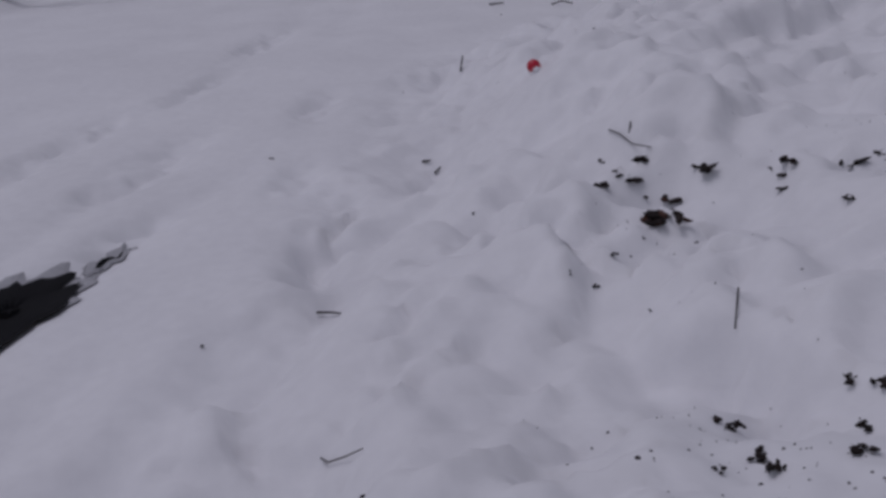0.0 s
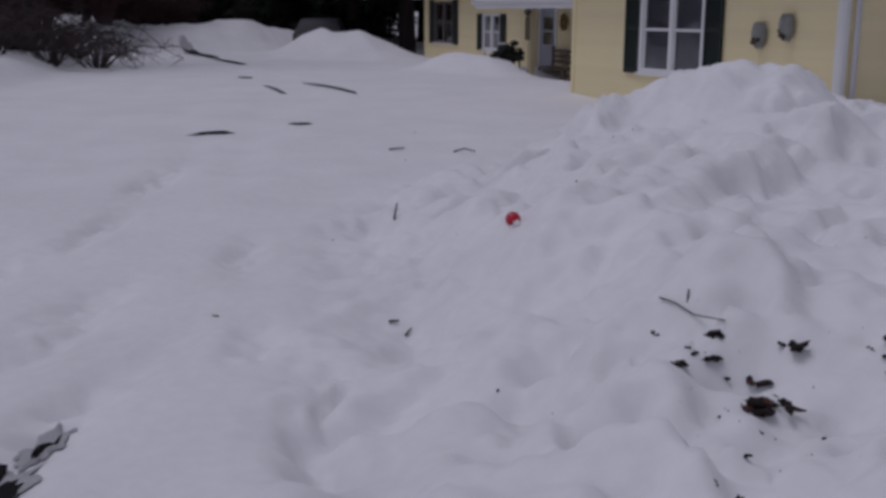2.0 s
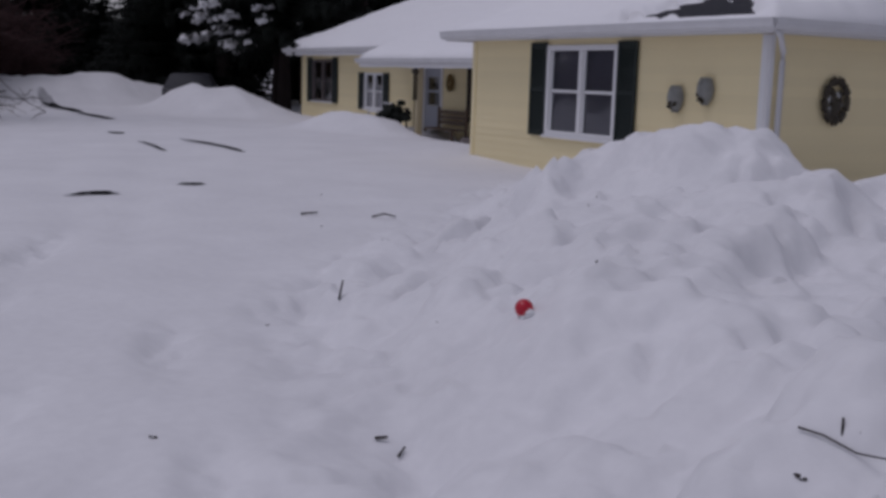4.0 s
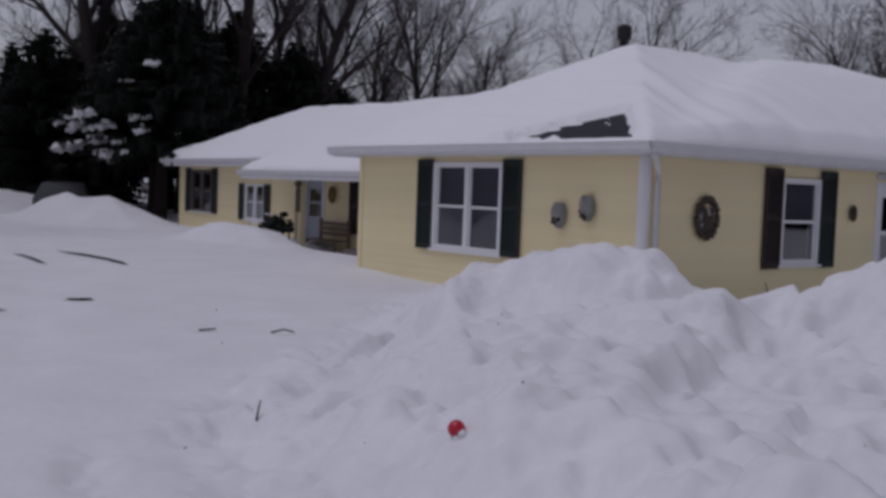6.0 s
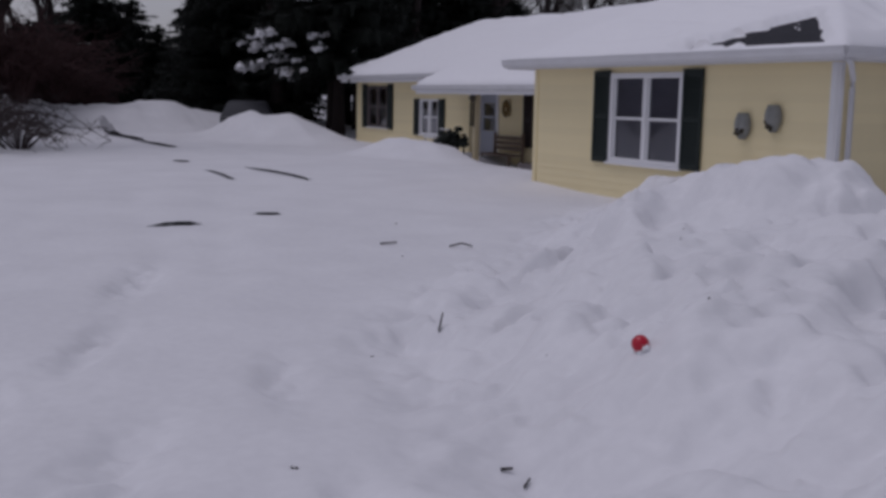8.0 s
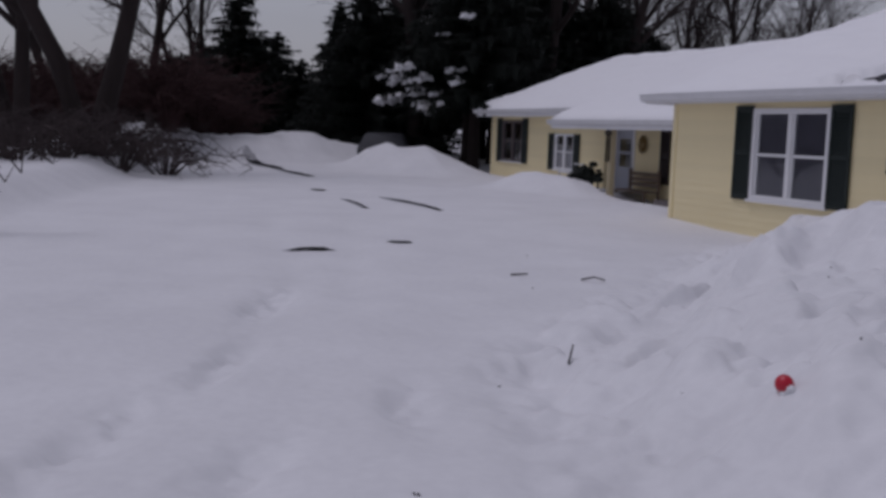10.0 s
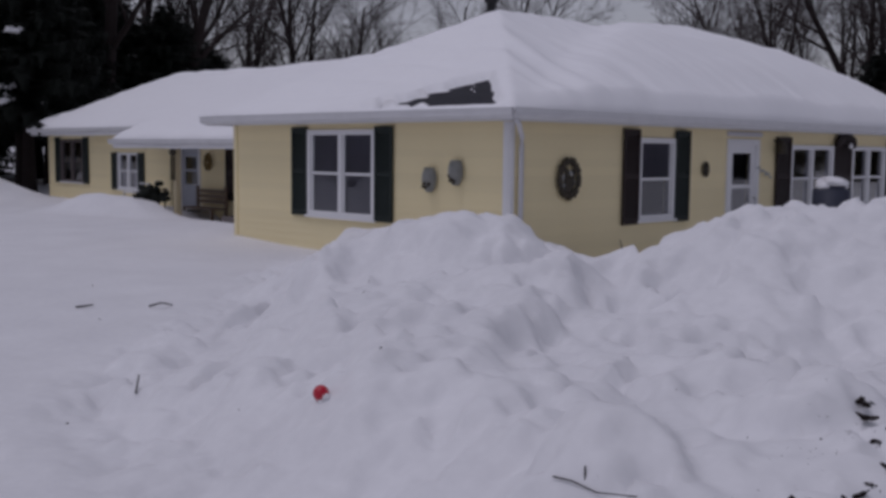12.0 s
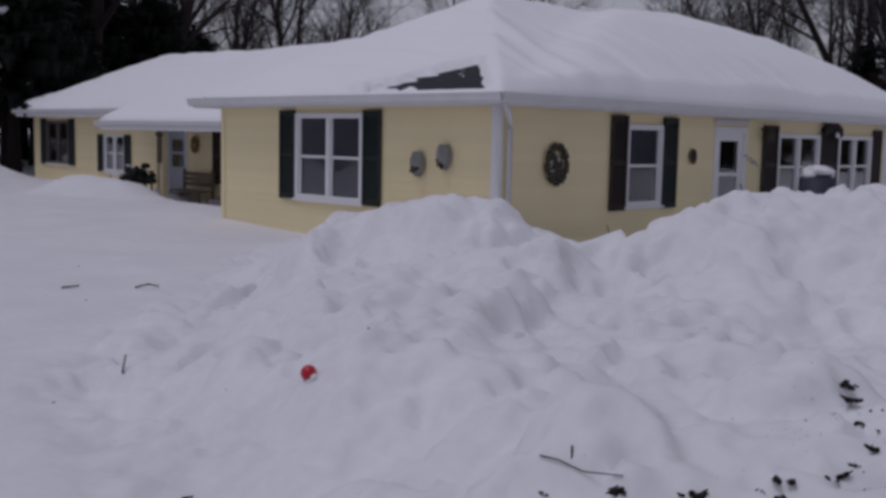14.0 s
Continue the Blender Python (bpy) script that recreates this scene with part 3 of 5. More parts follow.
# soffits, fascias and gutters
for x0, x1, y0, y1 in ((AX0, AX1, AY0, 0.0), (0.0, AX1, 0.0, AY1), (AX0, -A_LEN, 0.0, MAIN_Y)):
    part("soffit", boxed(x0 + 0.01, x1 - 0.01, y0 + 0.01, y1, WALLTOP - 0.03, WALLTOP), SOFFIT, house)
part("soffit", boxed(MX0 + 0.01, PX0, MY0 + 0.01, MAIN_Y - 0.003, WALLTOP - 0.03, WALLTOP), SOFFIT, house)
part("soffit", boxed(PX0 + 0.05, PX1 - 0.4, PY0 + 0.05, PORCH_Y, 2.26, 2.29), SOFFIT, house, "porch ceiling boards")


def gutter(p, q):
    """A half-round trough with a rolled lip between two points."""
    p, q = Vector(p), Vector(q)
    d = (q - p).normalized()
    n = Vector((d.y, -d.x, 0))
    bm = bmesh.new()
    prof = [(0.0, 0.06), (0.0, -0.06), (0.03, -0.075), (0.08, -0.07), (0.11, -0.03), (0.115, 0.05), (0.125, 0.055), (0.12, 0.035), (0.105, -0.02), (0.075, -0.055), (0.03, -0.06), (0.012, -0.05), (0.012, 0.06)]
    rings = [[bm.verts.new(e + n * a + Vector((0, 0, b))) for a, b in prof] for e in (p, q)]
    for k in range(len(prof)):
        j = (k + 1) % len(prof)
        bm.faces.new((rings[0][k], rings[0][j], rings[1][j], rings[1][k]))
    bm.faces.new(rings[0][::-1])
    bm.faces.new(rings[1])
    bmesh.ops.recalc_face_normals(bm, faces=bm.faces)
    return part("gutter", bm, METAL, house, "white painted gutter")


FZ = EAVE - 0.02
part("fascia", boxed(AX0, AX1, AY0 - 0.02, AY0, WALLTOP - 0.04, EAVE + 0.05), TRIM, house)
part("fascia", boxed(AX1, AX1 + 0.02, AY0, AY1, WALLTOP - 0.04, EAVE + 0.05), TRIM, house)
part("fascia", boxed(AX0 - 0.02, AX0, AY0, MY0, WALLTOP - 0.04, EAVE + 0.05), TRIM, house)
part("fascia", boxed(MX0, PX0 + 0.3, MY0 - 0.02, MY0, WALLTOP - 0.04, EAVE + 0.05), TRIM, house)
part("fascia", boxed(PX0, PX1 - 0.35, PY0 - 0.02, PY0, 2.2, 2.36), TRIM, house)
gutter((AX0, AY0 - 0.021, FZ), (AX1 + 0.1, AY0 - 0.021, FZ))
gutter((AX1 + 0.021, AY0 - 0.1, FZ), (AX1 + 0.021, AY1, FZ))
gutter((MX0, MY0 - 0.06, FZ), (PX0 + 0.35, MY0 - 0.06, FZ))
gutter((PX0, PY0 - 0.021, 2.3), (PX1 - 0.4, PY0 - 0.021, 2.3))

# corner boards, and the downspout in the corner
part("corner_board", boxed(-0.10, -0.003, -0.035, -0.004, 0.2, WALLTOP - 0.04), TRIM, house)
part("corner_board", boxed(0.004, 0.035, -0.035, 0.04, 0.2, WALLTOP - 0.04), TRIM, house)
part("corner_board", boxed(0.004, 0.03, B_LEN - 0.3, B_LEN, 0.2, WALLTOP - 0.04), TRIM, house)
part("corner_board", boxed(-A_LEN, -A_LEN + 0.1, -0.03, -0.004, 0.2, WALLTOP - 0.04), SIDING, house)
spout = bmesh.new()
tube(spout, [(0.40, -0.36, EAVE - 0.09), (0.36, -0.25, EAVE - 0.16), (0.12, 0.08, WALLTOP - 0.24), (0.085, 0.12, WALLTOP - 0.36), (0.085, 0.12, 0.3)], [0.035] * 5, 8)
part("downspout", spout, METAL, house, "white metal downspout", smooth=True)
vent = bmesh.new()
tube(vent, [(-6.95, 6.95, 3.9), (-6.95, 6.95, 5.42)], [0.10, 0.10], 12)
tube(vent, [(-6.95, 6.95, 5.38), (-6.95, 6.95, 5.41), (-6.95, 6.95, 5.66), (-6.95, 6.95, 5.72)], [0.12, 0.16, 0.16, 0.08], 12)
part("roof_vent", vent, BLACKMETAL, house, "dark roof vent pipe with a cap")


# ---------- windows, shutters and doors ----------
def window(m, width, height, pairs, mid=0.5, frame_w=0.062, curtain=(0.0, 1.0), label="white double-hung window with dark panes", bars=(), trim=TRIM):
    """m: the pose of the opening's bottom centre, its front along local -y. pairs: sashes side by side."""
    w = new("window")
    w.parent, w.matrix_world = house, m
    w["label"] = label
    bm = bmesh.new()
    a, t = width / 2, frame_w
    box(bm, -a - 0.02, -a + t, -0.045, 0.1, -0.02, height + 0.02, 0.006)
    box(bm, a - t, a + 0.02, -0.045, 0.1, -0.02, height + 0.02, 0.006)
    box(bm, -a + t, a - t, -0.045, 0.1, height - t, height + 0.02, 0.006)
    box(bm, -a + t, a - t, -0.045, 0.1, -0.02, t * 0.8, 0.006)
    for k in range(1, pairs):
        x = -a + width * k / pairs
        box(bm, x - 0.046, x + 0.046, -0.04, 0.1, t * 0.8, height - t, 0.006)
    part("window_frame", bm, trim, w)
    part("window_sill", boxed(-a - 0.05, a + 0.05, -0.075, 0.02, -0.06, -0.02, 0.006), TRIM, w)
    for k in range(pairs):
        x0 = -a + width * k / pairs + (t if k == 0 else 0.044)
        x1 = -a + width * (k + 1) / pairs - (t if k == pairs - 1 else 0.044)
        z0, z1 = t * 0.8, height - t
        zm = z0 + (z1 - z0) * mid
        sash = bmesh.new()
        box(sash, x0, x1, -0.012, 0.03, zm - 0.022, zm + 0.022, 0.004)
        for xe in (x0, x1 - 0.03):
            box(sash, xe, xe + 0.03, -0.004, 0.03, z0, zm - 0.03)
            box(sash, xe, xe + 0.03, -0.008, 0.03, zm + 0.03, z1)
        for zb in bars:
            box(sash, x0 + 0.03, x1 - 0.03, -0.006, 0.028, z0 + (z1 - z0) * zb - 0.012, z0 + (z1 - z0) * zb + 0.012)
        part("sash", sash, trim, w)
        for lo, hi, y in ((z0, zm - 0.03, 0.018), (zm + 0.03, z1, 0.008)):
            pane = part("pane", boxed(x0 + 0.03, x1 - 0.03, y, y + 0.006, lo, hi), GLASS, w)
            pane.visible_shadow = False
        if curtain:
            c = bmesh.new()
            n = 24
            lo, hi = z0 + (z1 - z0) * curtain[0], z0 + (z1 - z0) * curtain[1]
            rows = [[c.verts.new((x0 + (x1 - x0) * i / n, 0.045 + 0.006 * math.sin(i * 2.1 + k), z)) for i in range(n + 1)] for z in (lo, hi)]
            for i in range(n):
                c.faces.new((rows[0][i], rows[0][i + 1], rows[1][i + 1], rows[1][i]))
            bmesh.ops.solidify(c, geom=c.faces[:], thickness=0.006)
            part("curtain", c, CURTAIN, w, "grey curtain behind the glass", smooth=True)
    return w


def shutter(m, width, height, material=None):
    """A louvred shutter: two stiles, three rails and slats."""
    s = new("shutter")
    s.parent, s.matrix_world = house, m
    s["label"] = "black-green louvred shutter" if material is None else "dark brown louvred shutter"
    material = material or SHUTTER
    bm = bmesh.new()
    a = width / 2
    box(bm, -a, -a + 0.05, -0.035, 0, 0, height, 0.004)
    box(bm, a - 0.05, a, -0.035, 0, 0, height, 0.004)
    for z, h in ((0, 0.08), (height / 2 - 0.035, 0.07), (height - 0.08, 0.08)):
        box(bm, -a + 0.05, a - 0.05, -0.032, 0, z, z + h)
    box(bm, -a + 0.05, a - 0.05, -0.006, 0, 0.08, height - 0.08)
    part("shutter_frame", bm, material, s)
    z = 0.09
    slat = bmesh.new()
    q = [slat.verts.new(v) for v in ((-a + 0.05, -0.03, 0), (a - 0.05, -0.03, 0), (a - 0.05, -0.03, 0.008), (-a + 0.05, -0.03, 0.008), (-a + 0.05, -0.008, 0.036), (a - 0.05, -0.008, 0.036), (a - 0.05, -0.008, 0.044), (-a + 0.05, -0.008, 0.044))]
    for f in ((0, 1, 2, 3), (3, 2, 6, 7), (7, 6, 5, 4), (4, 5, 1, 0), (0, 3, 7, 4), (1, 5, 6, 2)):
        slat.faces.new([q[i] for i in f])
    me = mesh_of("slat", slat, material)
    while z < height - 0.12:
        if abs(z - height / 2 + 0.02) > 0.06:
            o = new("slat", me)
            o.parent, o.location = s, (0, 0, z)
        z += 0.048
    return s


def on_a(x, z, y=0.0):
    return pose(x, y, z)


def on_b(y, z, x=0.0):
    return pose(x, y, z, 0, 0, 90)


SH, ST = 1.40, 2.50
window(on_a(A_WIN[0], A_WIN[2]), A_WIN[1], A_WIN[3] - A_WIN[2], 2)
for x in (-4.52, -2.46):
    shutter(on_a(x, ST - SH, -0.028), 0.40, SH)
window(on_b(B_WIN[0], B_WIN[2]), B_WIN[1], B_WIN[3] - B_WIN[2], 1, curtain=(0.5, 1.0), label="white single double-hung window half-curtained")
for y in (2.59, 3.93):
    shutter(on_b(y, ST - SH, 0.028), 0.40, SH, SHUTTER_BROWN if y < 3 else None)
window(on_b(8.23, 1.14), 1.62, 1.16, 2, curtain=None)
window(on_b(10.62, 1.14), 1.5, 1.16, 2, curtain=None)
for y, w_ in ((7.12, 0.52), (9.44, 0.70), (11.62, 0.42)):
    shutter(on_b(y, ST - SH - 0.05, 0.028), w_, SH, SHUTTER_BROWN)
window(pose(MAIN_OPEN[0][0], MAIN_Y, 1.1), 1.5, 1.25, 2, curtain=None, label="double window, its frame coloured dark for the deep shade", trim=SHADED_TRIM)
window(pose(MAIN_OPEN[1][0], MAIN_Y, 1.0), 1.15, 0.98, 2, curtain=(0.0, 0.6), label="white double window with a light curtain", frame_w=0.045)
for x in (-18.82, -17.28):
    shutter(pose(x, MAIN_Y - 0.028, 0.95), 0.34, 1.05)
for x in (-22.56, -20.64):
    shutter(pose(x, MAIN_Y - 0.028, 1.05), 0.34, 1.38)
shutter(pose(-13.28, PORCH_Y - 0.028, 0.85), 0.4, 1.35, SHUTTER_BROWN)


def storm_door(m, width, height, paint, label, glass_from, glass_to):
    d = new("door")
    d.parent, d.matrix_world = house, m
    d["label"] = label
    a = width / 2
    bm = bmesh.new()
    box(bm, -a - 0.09, -a, -0.04, 0.12, 0, height + 0.1, 0.006)
    box(bm, a, a + 0.09, -0.04, 0.12, 0, height + 0.1, 0.006)
    box(bm, -a, a, -0.04, 0.12, height, height + 0.1, 0.006)
    part("door_frame", bm, TRIM, d)
    leaf = bmesh.new()
    s = 0.13
    box(leaf, -a, -a + s, 0, 0.045, 0, height)
    box(leaf, a - s, a, 0, 0.045, 0, height)
    box(leaf, -a + s, a - s, 0, 0.045, 0, glass_from)
    box(leaf, -a + s, a - s, 0, 0.045, glass_to, height)
    zm = (glass_from + glass_to) / 2
    box(leaf, -a + s, a - s, 0, 0.045, zm - 0.03, zm + 0.03)
    part("door_leaf", leaf, paint, d)
    for lo, hi in ((glass_from, zm - 0.03), (zm + 0.03, glass_to)):
        p = part("pane", boxed(-a + s, a - s, 0.018, 0.024, lo, hi), GLASS, d)
        p.visible_shadow = False
    h = bmesh.new()
    tube(h, [(a - 0.06, -0.01, 0.95), (a - 0.06, -0.06, 0.97), (a - 0.06, -0.06, 1.10), (a - 0.06, -0.01, 1.12)], [0.009] * 4, 6)
    part("door_handle", h, BLACKMETAL, d)
    return d


storm_door(on_b(5.78, 0.3), 0.86, 2.0, TRIM, "white storm door with dark glass", 0.75, 1.86)
storm_door(pose(STEP_X + 0.52, PORCH_Y, 0.3), 0.84, 1.85, DOORPAINT, "grey-blue porch door with a glazed upper half", 0.9, 1.62)
awning = bmesh.new()
box(awning, 5.25, 6.35, -0.05, 0.0, 2.44, 2.52, 0.01)
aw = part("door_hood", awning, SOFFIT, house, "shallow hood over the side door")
aw.matrix_world = Matrix(((0, -1, 0, 0), (1, 0, 0, 0), (0, 0, 1, 0), (0, 0, 0, 1)))

# porch: deck, post, rail
deck = part("porch_deck", boxed(STEP_X, -A_LEN - 0.02, 2.7, PORCH_Y - 0.01, -0.1, 0.24), BOARDS, house, "grey porch deck dusted with snow")
part("porch_post", boxed(-13.2, -13.06, 2.62, 2.76, 0.1, 2.24, 0.012), WOOD, house, "square yellow-tan porch post")


# ---------- trees ----------
def grow(wood, twigs, start, heading, length, radius, level, rng, droop=0.0, lean=0.25):
    """A limb that bends as it goes, and its side shoots."""
    n = 4 if level < 2 else 3 if level < 3 else 2
    pts, rad, p, h = [start], [radius], Vector(start), Vector(heading).normalized()
    for k in range(n):
        h = (h + Vector((rng.uniform(-1, 1), rng.uniform(-1, 1), rng.uniform(-0.6, 0.8) - droop)) * lean).normalized()
        p = p + h * (length / n)
        pts.append(p.copy())
        rad.append(radius * (1 - 0.72 * (k + 1) / n))
    tube(wood if level < 2 else twigs, pts, rad, 6 if level == 0 else 5 if level == 1 else 3, cap=False)
    if level >= 4:
        return
    count = (10, 7, 6, 4)[level]
    for k in range(count):
        f = (0.30 if level == 0 else 0.2) + (0.98 - (0.30 if level == 0 else 0.2)) * (k + rng.random() * 0.8) / count
        i = min(int(f * n), n - 1)
        q = pts[i].lerp(pts[i + 1], f * n - i)
        ax = (pts[i + 1] - pts[i]).normalized()
        side = ax.cross(Vector((rng.uniform(-1, 1), rng.uniform(-1, 1), rng.uniform(-1, 1)))).normalized()
        d = (ax * rng.uniform(0.6, 1.1) + side * rng.uniform(0.5, 0.9) + Vector((0, 0, 0.18))).normalized()
        r = max(radius * (1 - 0.72 * f) * rng.uniform(0.45, 0.62), 0.009)
        grow(wood, twigs, q, d, length * (rng.uniform(0.28, 0.46) if level == 0 else rng.uniform(0.36, 0.58)), r, level + 1, rng, droop, lean)


def bare_tree(x, y, height, radius, seed, label, twig=None, forks=1, lean=0.22):
    rng = random.Random(seed)
    t = empty("bare_tree", pose(x, y, gz(x, y) - 0.1), label, "tree", "bare trees round the house")
    wood, twigs = bmesh.new(), bmesh.new()
    for k in range(forks):
        a = 2 * math.pi * k / max(forks, 1) + seed
        tilt = 0.0 if forks == 1 else 0.28
        grow(wood, twigs, Vector((0.15 * math.cos(a) * (forks > 1), 0.15 * math.sin(a) * (forks > 1), 0)), Vector((tilt * math.cos(a), tilt * math.sin(a), 1)), height, radius, 0, rng, lean=lean)
    part("trunk", wood, BARK, t, smooth=True)
    part("crown", twigs, twig or TWIG, t)
    return t


def conifer(x, y, height, width, seed, label, bare=0.06, snowy=0):
    """A trunk, drooping boughs in whorls with sprays of needles, and clumps of lying snow."""
    rng = random.Random(seed)
    t = empty("conifer", pose(x, y, gz(x, y) - 0.1), label, "conifer tree", "conifers")
    trunk = bmesh.new()
    tube(trunk, [(0, 0, 0), (0.02, 0, height * 0.4), (0, 0, height * 0.98)], [height * 0.028 + 0.05, height * 0.018, 0.02], 8, cap=False)
    part("trunk", trunk, BARK, t, smooth=True)
    crown, tips = bmesh.new(), []
    whorls = int(14 + height * 2.2)
    for k in range(whorls):
        f = k / (whorls - 1)
        z = height * (bare + (0.985 - bare) * f)
        reach = width / 2 * (1 - f) ** 0.62 * (0.8 if f < 0.06 else 1.0) + 0.12
        for b in range(9 if f < 0.7 else 6):
            a = rng.uniform(0, 2 * math.pi)
            r = reach * rng.uniform(0.62, 1.12)
            drop = rng.uniform(0.05, 0.32) * r
            tip = Vector((r * math.cos(a), r * math.sin(a), z - drop + 0.12 * r))
            root = Vector((0, 0, z))
            tips.append(tip)
            n = max(3, int(r / 0.13))
            d = (tip - root) / n
            s = Vector((-math.sin(a), math.cos(a), 0))
            for i in range(n):
                p = root + d * (i + rng.random())
                w = (0.27 + 0.24 * (1 - i / n) * min(r, 1.6)) * rng.uniform(0.7, 1.3)
                for sign in (-1, 1):
                    e = p + s * sign * w + d.normalized() * w * 0.8 + Vector((0, 0, rng.uniform(-0.22, 0.06)))
                    v = [crown.verts.new(q) for q in (p - d * 0.35, p + d * 0.5 + Vector((0, 0, rng.uniform(-0.05, 0.08))), e)]
                    crown.faces.new(v)
                v = [crown.verts.new(q) for q in (p - s * 0.12, p + s * 0.12, p + Vector((rng.uniform(-0.1, 0.1), rng.uniform(-0.1, 0.1), -rng.uniform(0.25, 0.6))))]
                crown.faces.new(v)
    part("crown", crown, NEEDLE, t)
    if snowy:
        low = [q for q in tips if 0.13 * height < q.z < 0.46 * height and q.y < 0.1 * width and abs(q.x) < 0.36 * width]
        high = [q for q in tips if 0.4 * height < q.z < 0.72 * height and q.y < 0]
        rng.shuffle(low)
        rng.shuffle(high)
        for k, q in enumerate(low[:snowy] + high[:snowy // 4]):
            g = rng.uniform(0.07, 0.15) * (1.6 if k % 4 == 0 else 1.0) * (1 if k < snowy else 0.7)
            out = Vector((q.x, q.y, 0)).normalized()
            side = Vector((-out.y, out.x, 0))
            snow = bmesh.new()
            for i in range(4):
                c = q * 0.96 - out * g * 0.9 * i + side * g * rng.uniform(-0.9, 0.9) + Vector((0, 0, 0.03 + 0.22 * g * i - rng.uniform(0, 0.8) * g))
                ball(snow, c, g * rng.uniform(0.6, 1.15), (rng.uniform(0.8, 1.3), rng.uniform(0.8, 1.3), rng.uniform(0.45, 0.9)), 1.3, 2, 5 * k + i + seed)
            part("snow_clump", snow, SNOW, t, "snow caught on a bough" if k == 0 else "", smooth=True)
    return t


snowy_tree = conifer(-26.3, 4.6, 8.2, 7.0, 3, "dark evergreen beside the house with snow on its boughs", bare=0.33, snowy=26)
conifer(-29.9, 5.8, 8.4, 7.6, 4, "dark evergreen with a little snow on its boughs", bare=0.30, snowy=8)
conifer(-33.8, 8.6, 9.4, 7.4, 5, "tall dark evergreen behind the snow bank", bare=0.30, snowy=4)
for x, y, h, w, seed in ((-52.3, 0.7, 9.2, 8.0, 11), (-55.0, 7.3, 8.9, 5.6, 12)):
    conifer(x, y, h, w, seed, "dark pointed spruce at the end of the drive")
spruce = conifer(-48.2, 9.6, 8.6, 8.6, 13, "dense dark spruce in the tree belt")
# the spruces far right and far front-left are unseen, added to darken pane reflections
for k, (x, y, s) in enumerate(((-59.6, 4.4, 0.85), (-65.6, -0.1, 0.7), (-60.1, 9.8, 0.7), (-57.0, -2.8, 0.62), (-40.4, 16.9, 0.92), (-43.0, 20.5, 0.85), (-48.4, 8.4, 0.9), (-10.4, 43.4, 1.1), (-7.0, 39.0, 1.05), (-2.5, 38.0, 1.1), (-5.5, 47.0, 1.2), (-13.0, 41.0, 0.8), (-3.5, 33.0, 0.9), (-58.0, -6.0, 0.6), (-36.0, 17.5, 0.8), (-49.0, -3.0, 0.55), (-50.5, 3.9, 0.62), (-46.0, 6.6, 0.66), (-47.5, 1.0, 0.5), (-52.0, -5.5, 0.55), (-42.5, 7.2, 0.7), (-44.5, 3.8, 0.55), (-56.5, 2.5, 0.75), (-50.0, -8.5, 0.5), (-56.0, -1.0, 0.7), (-35.0, 14.5, 0.9), (-38.0, 19.5, 0.75), (36.0, 6.0, 1.2), (40.0, 14.0, 1.3), (38.0, 22.0, 1.2), (41.0, 30.0, 1.35), (36.0, 38.0, 1.2), (30.0, 45.0, 1.25), (24.0, 50.0, 1.2), (18.0, 53.0, 1.3), (12.0, 52.0, 1.2), (45.0, 0.0, 1.3), (33.0, 30.0, 1.1), (44.0, 22.0, 1.3), (27.0, 41.0, 1.1), (6.0, 50.0, 1.2), (-38.0, -30.0, 1.2), (-32.0, -36.0, 1.25), (-26.0, -41.0, 1.2), (-44.0, -24.0, 1.2), (-20.0, -45.0, 1.3), (-34.0, 14.0, 0.95), (-37.5, 16.5, 1.0), (-36.3, 3.6, 0.9), (-39.5, 4.6, 0.85), (-78.0, 22.0, 1.0), (-80.0, 27.0, 1.1), (-76.0, 31.0, 0.9), (-82.0, 35.0, 1.0))):
    c = copy_thing(spruce, pose(x, y, gz(x, y) - 0.1, 0, 0, 67 * k) @ Matrix.Diagonal((s, s, s, 1)))
    c.scale = (s, s, s)

high = conifer(-42.5, 14.6, 9.6, 7.6, 14, "dark evergreen with a bare lower trunk", bare=0.30)
for k, (x, y, s) in enumerate(((-36.0, 12.2, 1.0), (-41.5, 7.8, 1.0), (-42.0, 11.5, 1.05), (-35.0, 8.0, 0.95), (-31.8, 8.2, 0.85), (-44.5, 9.2, 1.05))):
    c = copy_thing(high, pose(x, y, gz(x, y) - 0.1, 0, 0, 53 * k) @ Matrix.Diagonal((s, s, s, 1)))
    c.scale = (s, s, s)

kinds = [bare_tree(-46.2, 8.8, 13.5, 0.24, 21, "tall bare deciduous tree with fine dark twigs"),
         bare_tree(-41.0, 13.6, 15.0, 0.30, 22, "tall bare deciduous tree with a thick trunk"),
         bare_tree(-41.1, 27.0, 12.5, 0.22, 23, "bare many-stemmed tree with a rounded crown", forks=3),
         bare_tree(-42.7, 46.1, 14.0, 0.2, 24, "bare tree with thin upright branches", forks=2)]
